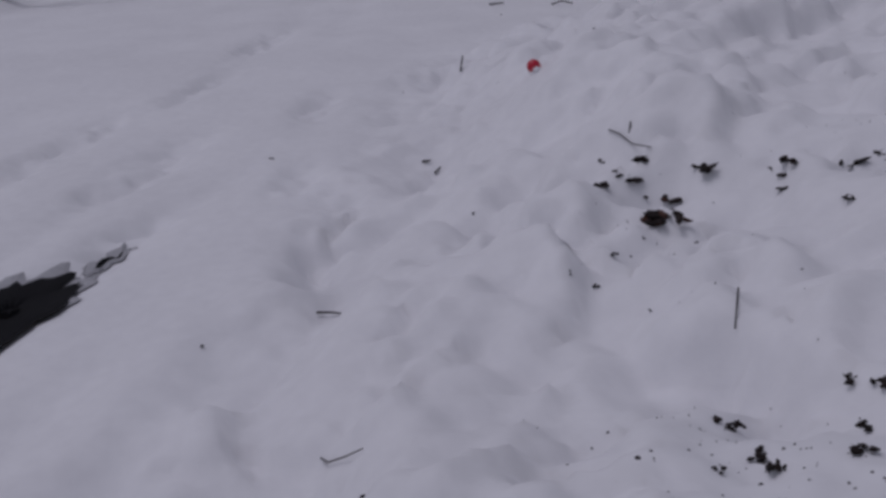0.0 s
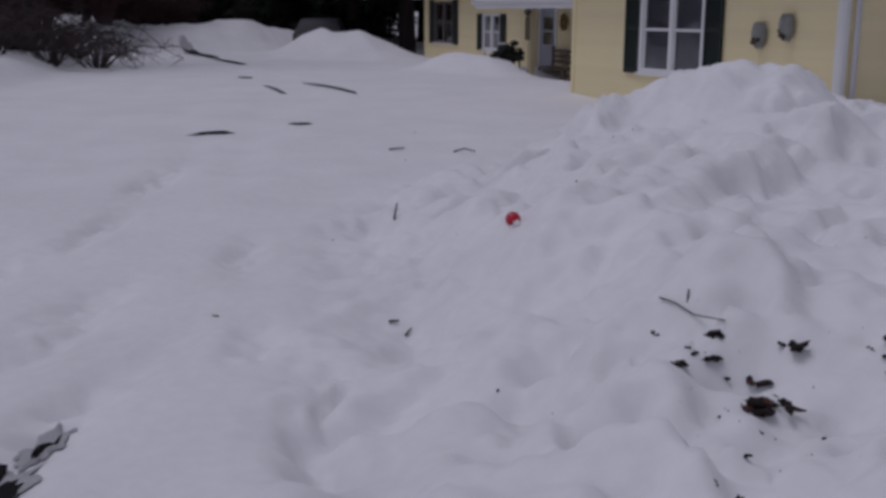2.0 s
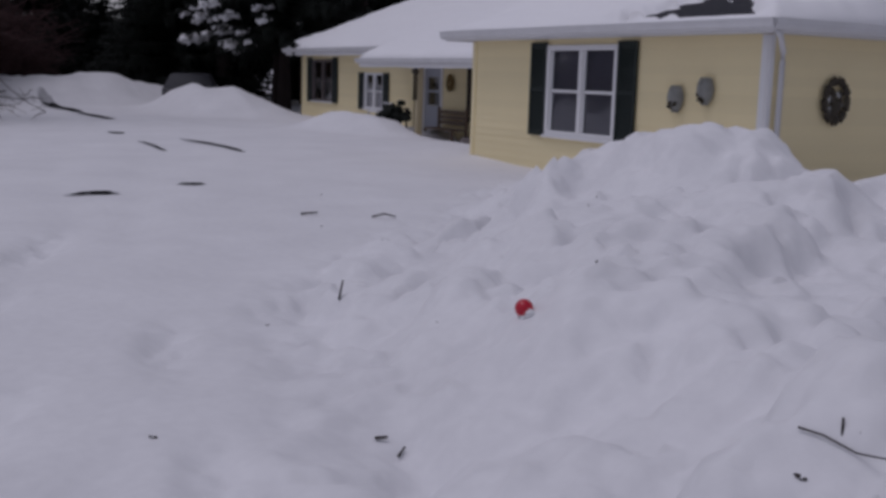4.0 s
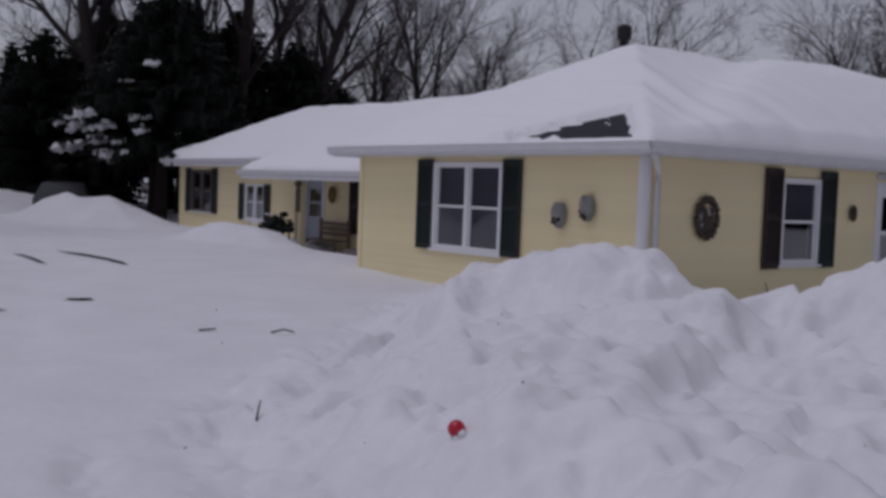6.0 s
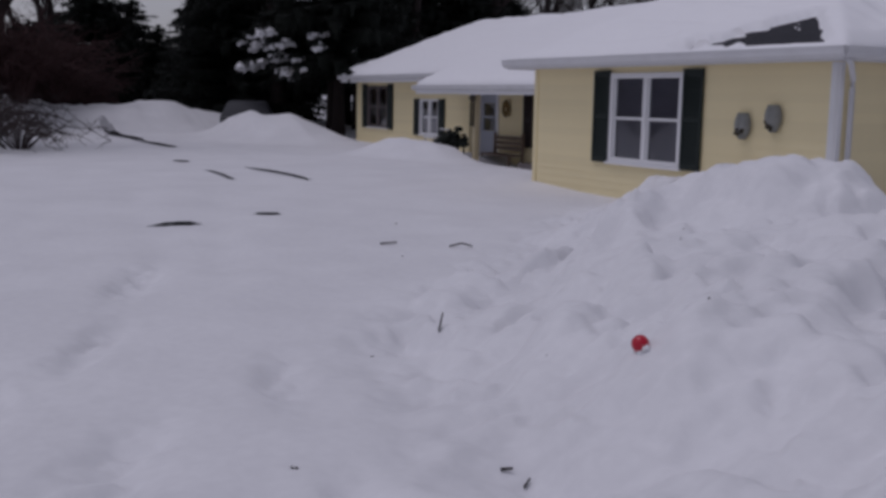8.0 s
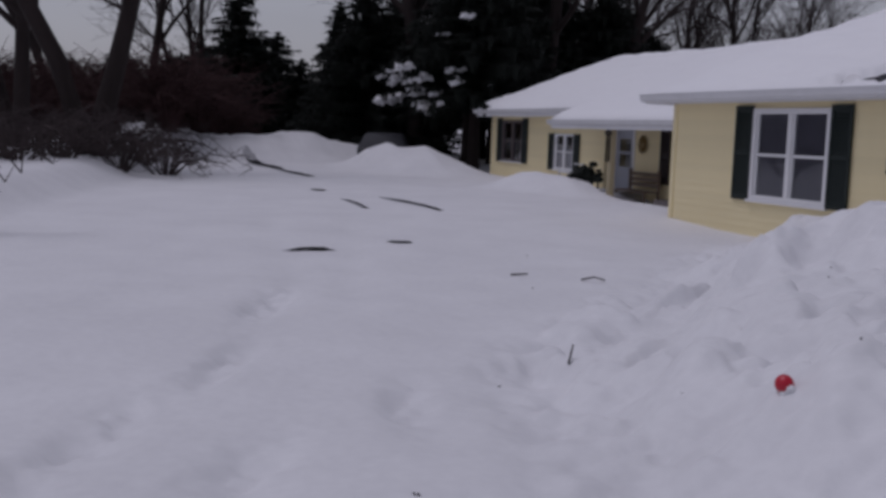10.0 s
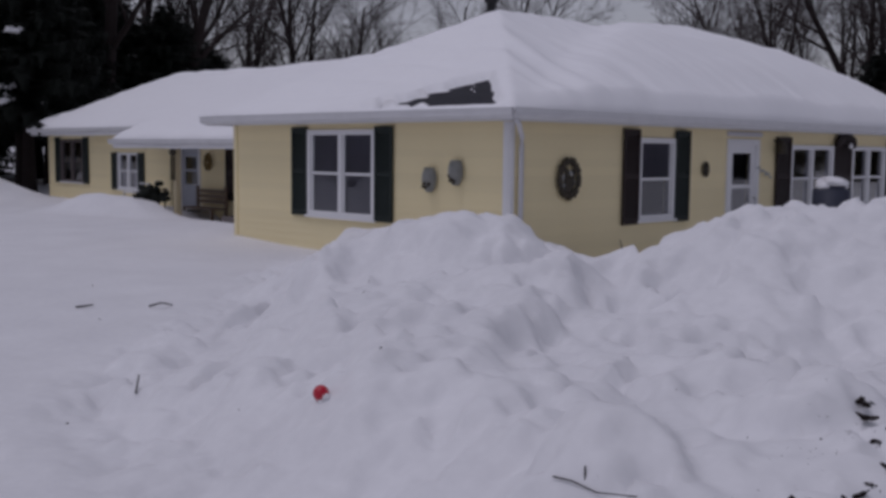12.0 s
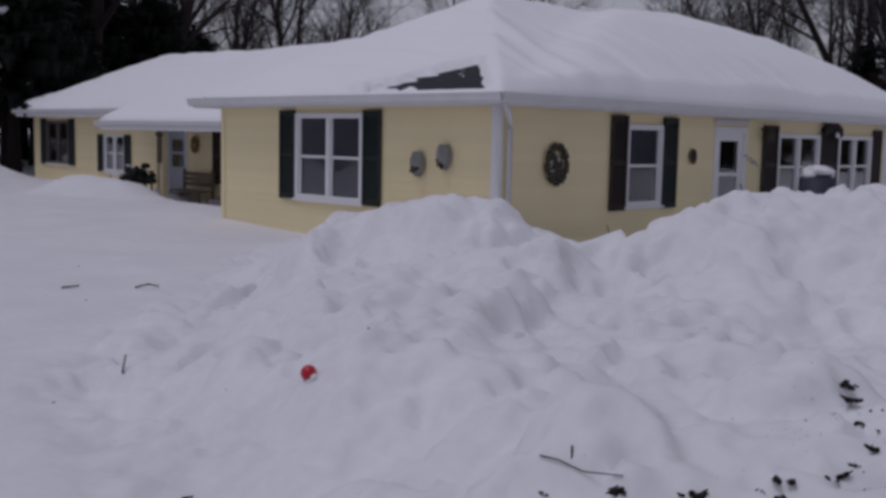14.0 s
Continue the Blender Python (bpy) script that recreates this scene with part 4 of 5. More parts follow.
SPOTS = ((-53.1, 13.3, 0.95), (-44.4, 18.0, 0.9), (-46.5, 22.5, 0.95), (-50.7, 27.1, 1.0), (-45.6, 27.7, 0.75), (-45.1, 31.7, 0.85), (-40.9, 30.6, 0.7), (-48.7, 45.8, 0.7), (-41.7, 41.6, 0.85), (-42.3, 49.1, 0.8), (-33.5, 58.1, 0.85), (-29.9, 55.6, 0.9), (-29.0, 48.6, 0.8), (-25.5, 54.3, 0.9), (-22.8, 49.5, 0.95), (-20.5, 52.1, 0.9), (-15.9, 44.5, 1.0), (-16.2, 48.7, 1.0), (-12.6, 43.7, 1.0), (-9.5, 47.0, 1.1), (-36.1, -5.8, 0.9), (-41.3, -9.2, 1.0), (-31.1, -13.7, 0.9), (-58.0, 20.0, 1.1), (-60.0, 26.0, 1.0), (-56.0, 33.0, 0.95), (-40.8, -3.4, 0.75))
for k, (x, y, s) in enumerate(SPOTS):
    c = copy_thing(kinds[k % 4], pose(x, y, gz(x, y) - 0.1, 0, 0, 101 * k) @ Matrix.Diagonal((s, s, s, 1)))
    c.scale = (s, s, s)

tall = bare_tree(-44.0, 17.6, 19.5, 0.36, 25, "tall old bare tree with a thick dark trunk", lean=0.14)
for k, (x, y, s) in enumerate(((-36.0, 4.8, 0.9), (-34.7, 5.3, 1.05), (-32.2, 8.9, 1.0), (-32.5, 10.6, 0.95), (-33.8, 14.5, 0.9))):
    c = copy_thing(tall, pose(x, y, gz(x, y) - 0.1, 0, 0, 77 * k) @ Matrix.Diagonal((s, s, s, 1)))
    c.scale = (s, s, s)

yard = bare_tree(-21.2, -8.7, 10.5, 0.32, 31, "bare yard tree with a thick trunk and low limbs", forks=2)
bare_tree(-25.3, -10.6, 11.0, 0.26, 32, "bare yard tree with spreading limbs", forks=2)


def thicket(name, spots, label, material, height, count, seed, arch=0.5, thick=0.012, group="", category="shrub"):
    rng = random.Random(seed)
    cx, cy = spots
    t = empty(name, pose(cx, cy, gz(cx, cy) - 0.05), label, category, group)
    bm = bmesh.new()
    for k in range(count):
        a, r = rng.uniform(0, 2 * math.pi), rng.uniform(0, 0.25)
        p = Vector((r * math.cos(a), r * math.sin(a), 0))
        reach, top = rng.uniform(0.5, 1.3) * arch * height, rng.uniform(0.5, 1.0) * height
        pts = [p + Vector((math.cos(a) * reach * s, math.sin(a) * reach * s, top * (1.6 * s - 0.75 * s * s * (1 + arch)))) for s in (0, 0.25, 0.5, 0.75, 1.0)]
        cane = bm if count > 40 else bmesh.new()
        tube(cane, pts, [thick * (1.6 - s * 1.2) for s in (0, 0.25, 0.5, 0.75, 1.0)], 4, cap=False)
        if count <= 40:
            part("cane", cane, material, t)
        for j in range(7):
            i = rng.randrange(1, 5)
            q = pts[i]
            d = Vector((rng.uniform(-1, 1), rng.uniform(-1, 1), rng.uniform(-0.5, 0.7))) * 0.28 * height
            m = q + d * 0.5 + Vector((0, 0, 0.05))
            tube(bm, [q, m, q + d], [thick * 0.7, thick * 0.55, thick * 0.3], 3, cap=False)
            for _ in range(2):
                e = m + Vector((rng.uniform(-1, 1), rng.uniform(-1, 1), rng.uniform(-0.6, 0.6))) * 0.14 * height
                tube(bm, [m, e], [thick * 0.5, thick * 0.25], 3, cap=False)
    part("crown", bm, material, t)
    return t


def far_thicket(x, y, label, height, seed):
    t = thicket("shrub", (x, y), label, REDTWIG, height, 60, seed, 0.4, 0.022)
    mass = t.children[0]
    mass.parent, mass.matrix_world, mass.name = None, t.matrix_world.copy(), "thicket"
    bpy.data.objects.remove(t)
    return tagged(mass, label, "thicket", "thickets", "stuff")


for k, (x, y, h) in enumerate(((-18.2, -8.1, 2.3), (-17.3, -9.4, 2.5), (-19.4, -6.9, 2.0), (-16.3, -10.4, 2.4), (-20.4, -8.4, 2.5), (-19.0, -9.6, 2.6), (-21.5, -7.3, 2.3))):
    thicket("shrub", (x, y), "bare arching shrub dusted with snow", TWIG, h, 22, 40 + k, 0.9, 0.014, "bare shrubs by the lawn")
for k, (x, y, h) in enumerate(((-30.5, -5.6, 4.6), (-32.5, -4.2, 4.2), (-33.5, -7.6, 4.8), (-29.5, -9.0, 4.6), (-35.5, -5.0, 4.4), (-36.5, -2.6, 3.6), (-31.0, -11.5, 4.6), (-27.5, -11.5, 4.2), (-34.0, -9.8, 4.8),
                               (-6.0, 41.0, 9.0), (-9.0, 44.0, 9.0), (-12.0, 46.0, 8.5), (-3.0, 42.0, 9.0), (-1.0, 40.0, 8.5), (-7.5, 42.5, 9.5), (-10.5, 41.0, 8.5), (0.5, 43.0, 9.0), (-4.5, 36.5, 6.0), (-8.0, 38.5, 6.0))):
    far_thicket(x, y, "dense reddish-brown bare thicket", h, 60 + k)
for x, y in ((-38.4, -1.35), (-38.3, -0.45)):
    conifer(x, y, 1.9, 1.3, 90 + int(x * y), "small dark clipped evergreen shrub in the snow")

# the low limb with drooping shoots at the edge of the lawn
limb = empty("fallen_branch", pose(-4.9, -10.55, gz(-4.9, -10.55) + 0.15), "dark crooked branch reaching low over the snow", "branch")
bm = bmesh.new()
tube(bm, [(-0.3, -0.9, -0.25), (0, -0.5, 0.35), (0.1, 0.0, 0.72), (0.1, 0.35, 0.82), (0.1, 0.7, 0.95)], [0.07, 0.06, 0.045, 0.03, 0.015], 6)
part("limb", bm, BARK, limb, smooth=True)
rng = random.Random(7)
bm = bmesh.new()
for k in range(16):
    y0 = rng.uniform(-0.5, 0.6)
    p = Vector((0.05, y0, 0.55 + 0.4 * (y0 + 0.5)))
    q = p + Vector((rng.uniform(-0.3, 0.3), rng.uniform(0.05, 0.35), rng.uniform(-0.35, 0.1)))
    e = q + Vector((rng.uniform(-0.2, 0.2), rng.uniform(0.0, 0.25), rng.uniform(-0.05, 0.25)))
    tube(bm, [p, q, e], [0.016, 0.012, 0.005], 4)
part("side_shoot", bm, BARK, limb)


# ---------- the car behind the bank ----------
def parked_car(m):
    c = empty("car", m, "slate-dark car half buried behind the snow bank", "car")
    prof = [(-2.1, 0.45), (-2.15, 0.75), (-2.0, 0.95), (-1.35, 1.0), (-0.75, 1.42), (0.7, 1.45), (1.25, 1.02), (2.05, 0.92), (2.15, 0.6), (2.1, 0.35), (-2.0, 0.3)]
    bm = bmesh.new()
    rows = []
    for y, k in ((-0.86, 0.94), (-0.8, 1.0), (0.8, 1.0), (0.86, 0.94)):
        rows.append([bm.verts.new((x * (1 if z < 1.1 else k), y * (1 if z < 1.1 else 0.82), z * (k if z > 1.1 else 1))) for x, z in prof])
    for r, q in zip(rows, rows[1:]):
        for i in range(len(prof)):
            j = (i + 1) % len(prof)
            bm.faces.new((r[i], r[j], q[j], q[i]))
    bm.faces.new(rows[0])
    bm.faces.new(rows[-1][::-1])
    bmesh.ops.recalc_face_normals(bm, faces=bm.faces)
    bmesh.ops.bevel(bm, geom=bm.edges[:], offset=0.03, segments=1, affect='EDGES')
    part("body", bm, CARPAINT, c, smooth=True)
    for x in (-1.3, 1.35):
        for y in (-0.8, 0.8):
            w = bmesh.new()
            tube(w, [(x, y - 0.1, 0.32), (x, y + 0.1, 0.32)], [0.32, 0.32], 16)
            wheel = part("wheel", w, RUBBER, c)
            r = bmesh.new()
            tube(r, [(x, y - 0.11, 0.32), (x, y + 0.11, 0.32)], [0.19, 0.19], 12)
            part("rim", r, METAL, wheel)
    for y in (-0.74, 0.74):
        part("side_window", boxed(-0.72, 0.62, y - 0.012, y + 0.012, 1.06, 1.34, 0.01), BLACKMETAL, c)
    part("windscreen", boxed(0.86, 0.9, -0.6, 0.6, 1.05, 1.32), BLACKMETAL, c)
    return c


parked_car(pose(-27.9, 1.75, 0.36, 0, 0, 160))


# ---------- on and before the house ----------
def wall_planter(x, z):
    p = empty("wall_planter", pose(x, -0.03, z), "grey zinc half-basket planter hung on the siding", "planter", "wall planters")
    bm = bmesh.new()
    rows = []
    for k in range(7):
        f = k / 6
        r = 0.13 * math.sin(math.pi * (0.18 + 0.72 * f)) ** 0.7
        rows.append([bm.verts.new((r * math.cos(a), -0.02 - 0.12 * abs(math.sin(a)) * (r / 0.15), 0.17 - 0.34 * f)) for a in np.linspace(math.pi, 2 * math.pi, 13)])
    for r, q in zip(rows, rows[1:]):
        for i in range(12):
            bm.faces.new((r[i], r[i + 1], q[i + 1], q[i]))
    bmesh.ops.solidify(bm, geom=bm.faces[:], thickness=0.012)
    part("basket", bm, PLANTER, p, smooth=True)
    m = bmesh.new()
    rng = random.Random(int(x * 100))
    for k in range(6):
        ball(m, (rng.uniform(-0.05, 0.06), -0.07 - rng.uniform(0, 0.05), rng.uniform(-0.14, -0.04)), rng.uniform(0.025, 0.04), (1, 1, 1), 0.6, 1, k)
    part("moss", m, BRONZE, p, "dark withered filling")
    s = bmesh.new()
    ball(s, (0.0, -0.05, 0.12), 0.075, (1.1, 0.6, 0.4), 0.4, 2, 3)
    part("snow_cap", s, SNOW, p, smooth=True)
    return p


wall_planter(-1.46, 1.75)
wall_planter(-0.94, 1.86)


def plaque(y, z, rx, rz, ring, seed, label):
    p = empty("wall_plaque", pose(0.03, y, z, 0, 0, 90), label, "wall decoration", "wall plaques")
    bm = bmesh.new()
    n = 48
    rows = []
    for k in range(n):
        a = 2 * math.pi * k / n
        w = ring * (1 + 0.3 * math.sin(k * 2.4) + 0.2 * math.sin(k * 5.1))
        rows.append([bm.verts.new(((rx + w * math.cos(b)) * math.cos(a), -0.03 + 0.6 * w * math.sin(b), (rz + w * math.cos(b)) * math.sin(a))) for b in np.linspace(0, 2 * math.pi, 7)[:-1]])
    for k in range(n):
        r, q = rows[k], rows[(k + 1) % n]
        for i in range(6):
            bm.faces.new((r[i], r[(i + 1) % 6], q[(i + 1) % 6], q[i]))
    part("ring", bm, BRONZE, p, "dark woven ring")
    return p


big = plaque(1.14, 1.79, 0.205, 0.245, 0.05, 1, "round dark openwork plaque with a bird-like shape")
bm = bmesh.new()
for cx, cz, r, sx, sz in ((-0.04, 0.05, 0.085, 0.7, 1.1), (0.02, -0.07, 0.11, 1.0, 0.9), (0.0, -0.15, 0.09, 0.9, 0.7), (-0.07, 0.12, 0.05, 1.0, 0.8), (0.10, 0.03, 0.06, 0.55, 1.4), (0.085, 0.10, 0.04, 0.8, 1.0)):
    ball(bm, (cx, -0.02, cz), r, (sx, 0.22, sz), 0.3, 2, int(cx * 90))
part("figure", bm, BRONZE, big, "dark cut-metal figure", smooth=True)
bm = bmesh.new()
for k in range(26):
    a = k * 2.399
    ball(bm, (0.15 * math.cos(a) * (0.6 + 0.4 * ((k * 7) % 5) / 4), -0.015, 0.17 * math.sin(a) * (0.6 + 0.4 * ((k * 3) % 5) / 4) - 0.06), 0.03, (1, 0.4, 1), 0.5, 1, k)
part("foliage", bm, PLANTER, big, "weathered grey-green cut leaves")
small = plaque(4.58, 1.9, 0.055, 0.085, 0.035, 2, "small dark oval plaque beside the window")
bm = bmesh.new()
ball(bm, (0, -0.02, 0), 0.07, (0.8, 0.25, 1.2), 0.3, 2, 4)
part("figure", bm, BRONZE, small, smooth=True)

# sprig beside the side door, and the bow on the broad shutter
sprig = empty("wall_sprig", pose(0.03, 6.45, 1.86, 0, 0, 90), "dull green metal sprig on the siding", "wall decoration")
bm = bmesh.new()
for k in range(9):
    a = -0.5 + k * 0.05
    ball(bm, (-0.22 + 0.055 * k, -0.015, 0.06 - 0.018 * k + 0.025 * math.sin(k * 2.2)), 0.045, (1, 0.3, 0.6), 0.5, 1, k)
part("leaves", bm, PLANTER, sprig)
bow = empty("shutter_wreath", pose(0.07, 9.44, 2.34, 0, 0, 90), "dark evergreen swag with a pale bow on the shutter", "wreath")
bm = bmesh.new()
for k in range(30):
    a = math.pi * k / 29
    ball(bm, (0.34 * math.cos(a), -0.03, 0.16 * math.sin(a)), 0.075, (1, 0.6, 1), 0.6, 1, k)
part("greenery", bm, SHUTTER_BROWN, bow)
bm = bmesh.new()
ball(bm, (0.05, -0.09, -0.02), 0.07, (1.0, 0.5, 0.8), 0.5, 2, 2)
part("bow", bm, TRIM, bow, "pale ribbon bow", smooth=True)
wl2 = empty("wall_lamp", pose(0.03, 6.8, 2.28, 0, 0, 90), "dark round lamp on the corner of the window", "wall lamp")
bm = bmesh.new()
tube(bm, [(0, 0.0, 0.1), (0, -0.10, 0.12), (0, -0.14, 0.05), (0, -0.14, -0.12)], [0.02, 0.02, 0.06, 0.09], 10)
part("lamp_body", bm, BRONZE, wl2)

gbase = gz(1.15, 6.7)
gtop = 1.64 - gbase
grill = empty("covered_grill", pose(1.15, 6.7, gbase, 0, 0, 20), "navy weather cover over a grill, capped with snow", "grill")
bm = bmesh.new()
box(bm, -0.30, 0.30, -0.28, 0.28, 0.0, gtop)
bmesh.ops.bevel(bm, geom=bm.edges[:], offset=0.06, segments=3, affect='EDGES')
for v in bm.verts:
    v.co.x *= 1.0 - 0.06 * v.co.z + 0.02 * math.sin(v.co.y * 14)
part("cover", bm, COVER, grill, smooth=True)
bm = bmesh.new()
ball(bm, (0, 0.0, gtop + 0.02), 0.27, (1.0, 0.95, 0.42), 0.5, 3, 5)
part("snow_cap", bm, SNOW, grill, smooth=True)

# porch things
bench = empty("porch_chair", pose(-15.7, 3.0, gz(-15.7, 3.0) + 0.1), "white metal garden chair half sunk in snow", "chair")
for x in (-0.25, 0.25):
    for y in (-0.22, 0.22):
        bm = bmesh.new()
        tube(bm, [(x, y, -0.3), (x, y, 0.36 if y < 0 else 0.56)], [0.014, 0.014], 6)
        part("leg", bm, BLACKMETAL, bench)
part("seat", boxed(-0.28, 0.28, -0.26, 0.26, 0.30, 0.34, 0.01), TRIM, bench, "white slatted seat with snow")
part("back_rail", boxed(-0.25, 0.25, 0.20, 0.22, 0.52, 0.56), TRIM, bench)
pot = empty("porch_shrub", pose(-13.75, 2.35, gz(-13.75, 2.35) - 0.02), "dark dead plant in a pot by the porch post", "potted plant")
bm = bmesh.new()
tube(bm, [(0, 0, 0), (0, 0, 0.05), (0, 0, 0.14)], [0.16, 0.18, 0.22], 14)
part("pot", bm, BRONZE, pot)
bm = bmesh.new()
rng = random.Random(12)
for k in range(60):
    ball(bm, (rng.gauss(0, 0.2), rng.gauss(0, 0.16), 0.16 + abs(rng.gauss(0, 0.12))), rng.uniform(0.08, 0.13), (1, 1, 0.8), 0.7, 1, k)
part("foliage", bm, NEEDLE, pot)
chime = empty("wind_chime", pose(-13.13, 2.58, 2.0), "dark hanging wind chime on the porch post", "wind chime")
bm = bmesh.new()
ball(bm, (0, 0, 0.05), 0.13, (1, 0.5, 0.7), 0.3, 2, 1)
part("top", bm, BRONZE, chime)
for k in range(4):
    bm = bmesh.new()
    tube(bm, [(0.05 * math.cos(k * 1.6), 0.04 * math.sin(k * 1.6), -0.05), (0.05 * math.cos(k * 1.6), 0.04 * math.sin(k * 1.6), -0.62)], [0.022, 0.022], 6)
    part("pipe", bm, BRONZE, chime)
tool_ = empty("snow_shovel", pose(-13.35, 2.5, gz(-13.35, 2.5), 0, -4, 0), "wooden handled shovel stuck in the snow", "shovel")
bm = bmesh.new()
tube(bm, [(0, 0, -0.1), (0, 0, 0.7)], [0.025, 0.025], 6)
box(bm, -0.1, 0.1, -0.02, 0.02, 0.67, 0.72)
part("shaft", bm, BARK, tool_)
wreath = empty("door_wreath", pose(-14.28, PORCH_Y - 0.05, 1.80), "ochre straw wreath on the porch wall", "wreath")
bm = bmesh.new()
for k in range(28):
    a = 2 * math.pi * k / 28
    ball(bm, (0.11 * math.cos(a), -0.03, 0.16 * math.sin(a)), 0.065, (1, 0.6, 1), 0.6, 1, k)
part("straw", bm, STRAW, wreath)
seatb = empty("porch_bench", pose(-13.9, PORCH_Y - 0.40, 0.24), "weathered brown wooden porch bench against the wall", "bench")
part("seat", boxed(-0.7, 0.7, -0.22, 0.22, 0.38, 0.43, 0.008), OLDWOOD, seatb)
for k in range(3):
    part("back_slat", boxed(-0.7, 0.7, 0.2, 0.23, 0.52 + 0.13 * k, 0.61 + 0.13 * k), OLDWOOD, seatb)
for x in (-0.66, 0.66):
    for y in (-0.2, 0.2):
        part("leg", boxed(x - 0.03, x + 0.03, y - 0.03, y + 0.03, 0.0, 0.38 if y < 0 else 0.95), OLDWOOD, seatb)
box_ = empty("porch_crate", pose(-11.6, 3.5, 0.24), "dark low planter box on the porch deck", "planter")
part("body", boxed(-0.5, 0.5, -0.25, 0.25, 0.0, 0.32, 0.01), BOARDS, box_)
pile = bmesh.new()
ball(pile, (0, 0, 0), 0.9, (1.6, 0.8, 0.18), 0.5, 3, 8)
drift = new("porch_drift", mesh_of("porch_drift", pile, SNOW, True))
drift.matrix_world = pose(-12.6, 2.95, 0.27)
tagged(drift, "low snow drift blown onto the porch deck", "snow drift")


# ---------- bare asphalt and litter on the snow ----------
def ragged_sheet(bm, x, y, length, width, turn, seed, lift):
    c, s = math.cos(radians(turn)), math.sin(radians(turn))
    rings, n = [], 60
    for f in (0.15, 0.5, 0.8, 1.0):
        ring = []
        for k in range(n):
            a = 2 * math.pi * k / n
            e = Vector((math.cos(a), math.sin(a), seed))
            r = f * (1 + (0.45 * noise.noise(e * 2.2) + 0.3 * noise.noise(e * 6.0)) * f)
            u, v = r * math.cos(a) * length / 2, r * math.sin(a) * width / 2
            px, py = x + u * c - v * s, y + u * s + v * c
            ring.append(bm.verts.new((px, py, gz(px, py) + lift - 0.01 * (f == 1.0))))
        rings.append(ring)
    for r, q in zip(rings, rings[1:]):
        for k in range(n):
            bm.faces.new((r[k], r[(k + 1) % n], q[(k + 1) % n], q[k]))
    bm.faces.new(rings[0])
    return bm


def bare_patch(x, y, length, width, turn, seed, slush=1.5):
    """A ragged opening in the snow, laid on the ground's own form, with grey slush round it."""
    ob = new("bare_asphalt", mesh_of("bare_asphalt", ragged_sheet(bmesh.new(), x, y, length, width, turn, seed, 0.030), ASPHALT, True))
    if slush:
        part("slush_rim", ragged_sheet(bmesh.new(), x - 0.12 * length, y, length * (0.8 + 0.25 * slush), width * slush, turn, seed + 9, 0.018), SLUSH, ob, "grey wet slush", smooth=True)
    return tagged(ob, "dark wet asphalt showing through the snow", "asphalt", "bare patches of the drive", "structure")


bare_patch(6.72, -9.71, 0.74, 0.34, 148, 1.0, 1.3)
bare_patch(6.16, -9.37, 0.20, 0.03, 150, 5.0, 4.5)
bare_patch(-2.95, -7.02, 0.46, 0.17, 62, 2.0)
bare_patch(-3.50, -5.78, 0.26, 0.12, 62, 3.0)
bare_patch(-26.3, -2.92, 5.0, 0.46, 1, 4.0)
bare_patch(-21.6, -2.95, 3.6, 0.26, 1, 6.0)
bare_patch(-9.9, -3.40, 2.6, 0.15, 1, 7.0)
bare_patch(-9.7, -4.55, 2.0, 0.06, -4, 8.0)
bare_patch(-14.3, -4.1, 0.5, 0.14, 20, 9.0)


def leaf_clump(x, y, size, count, seed, material=None, tall=0.5):
    """Crumpled wet leaves, each a curled blade."""
    rng = random.Random(seed)
    t = empty("leaf_clump", pose(x, y, gz(x, y)), "dark wet bark crumbs and dead leaves on the snow", "leaves", "leaf litter")
    for k in range(count):
        bm = bmesh.new()
        if k % 4 != 3:
            ball(bm, (0, 0, 0), size * rng.uniform(0.13, 0.25), (rng.uniform(0.8, 1.6), rng.uniform(0.5, 1.0), rng.uniform(0.3, 0.6)), 0.9, 2, seed + 7 * k)
        else:
            l, w = size * rng.uniform(0.35, 0.6), size * rng.uniform(0.15, 0.3)
            curl, twist = rng.uniform(0.2, 0.9), rng.uniform(-0.5, 0.5)
            rows = []
            for i in range(5):
                f = i / 4
                ww = w * math.sin(math.pi * (0.12 + 0.8 * f))
                rows.append([bm.verts.new((l * (f - 0.5), ww * v * math.cos(twist * f), curl * l * ((f - 0.5) ** 2 + 0.35 * v * v) + ww * v * math.sin(twist * f))) for v in (-0.5, 0, 0.5)])
            for r, q in zip(rows, rows[1:]):
                for i in range(2):
                    bm.faces.new((r[i], r[i + 1], q[i + 1], q[i]))
            bmesh.ops.solidify(bm, geom=bm.faces[:], thickness=0.004)
        a, r = rng.uniform(0, 6.28), size * 0.45 * math.sqrt(rng.random()) * (count > 1)
        bm.transform(pose(r * math.cos(a), r * math.sin(a), 0.004 + rng.uniform(0, 0.35) * size * tall, rng.uniform(-30, 30), rng.uniform(-30, 30), rng.uniform(0, 360)))
        low = min(v.co.z for v in bm.verts)
        for v in bm.verts:
            v.co.z -= max(low, 0) * 0.8 if low > 0 else low * 0.7
        part("leaf", bm, material if (material and k % 3 == 0) else LEAF, t, smooth=True)
    return t


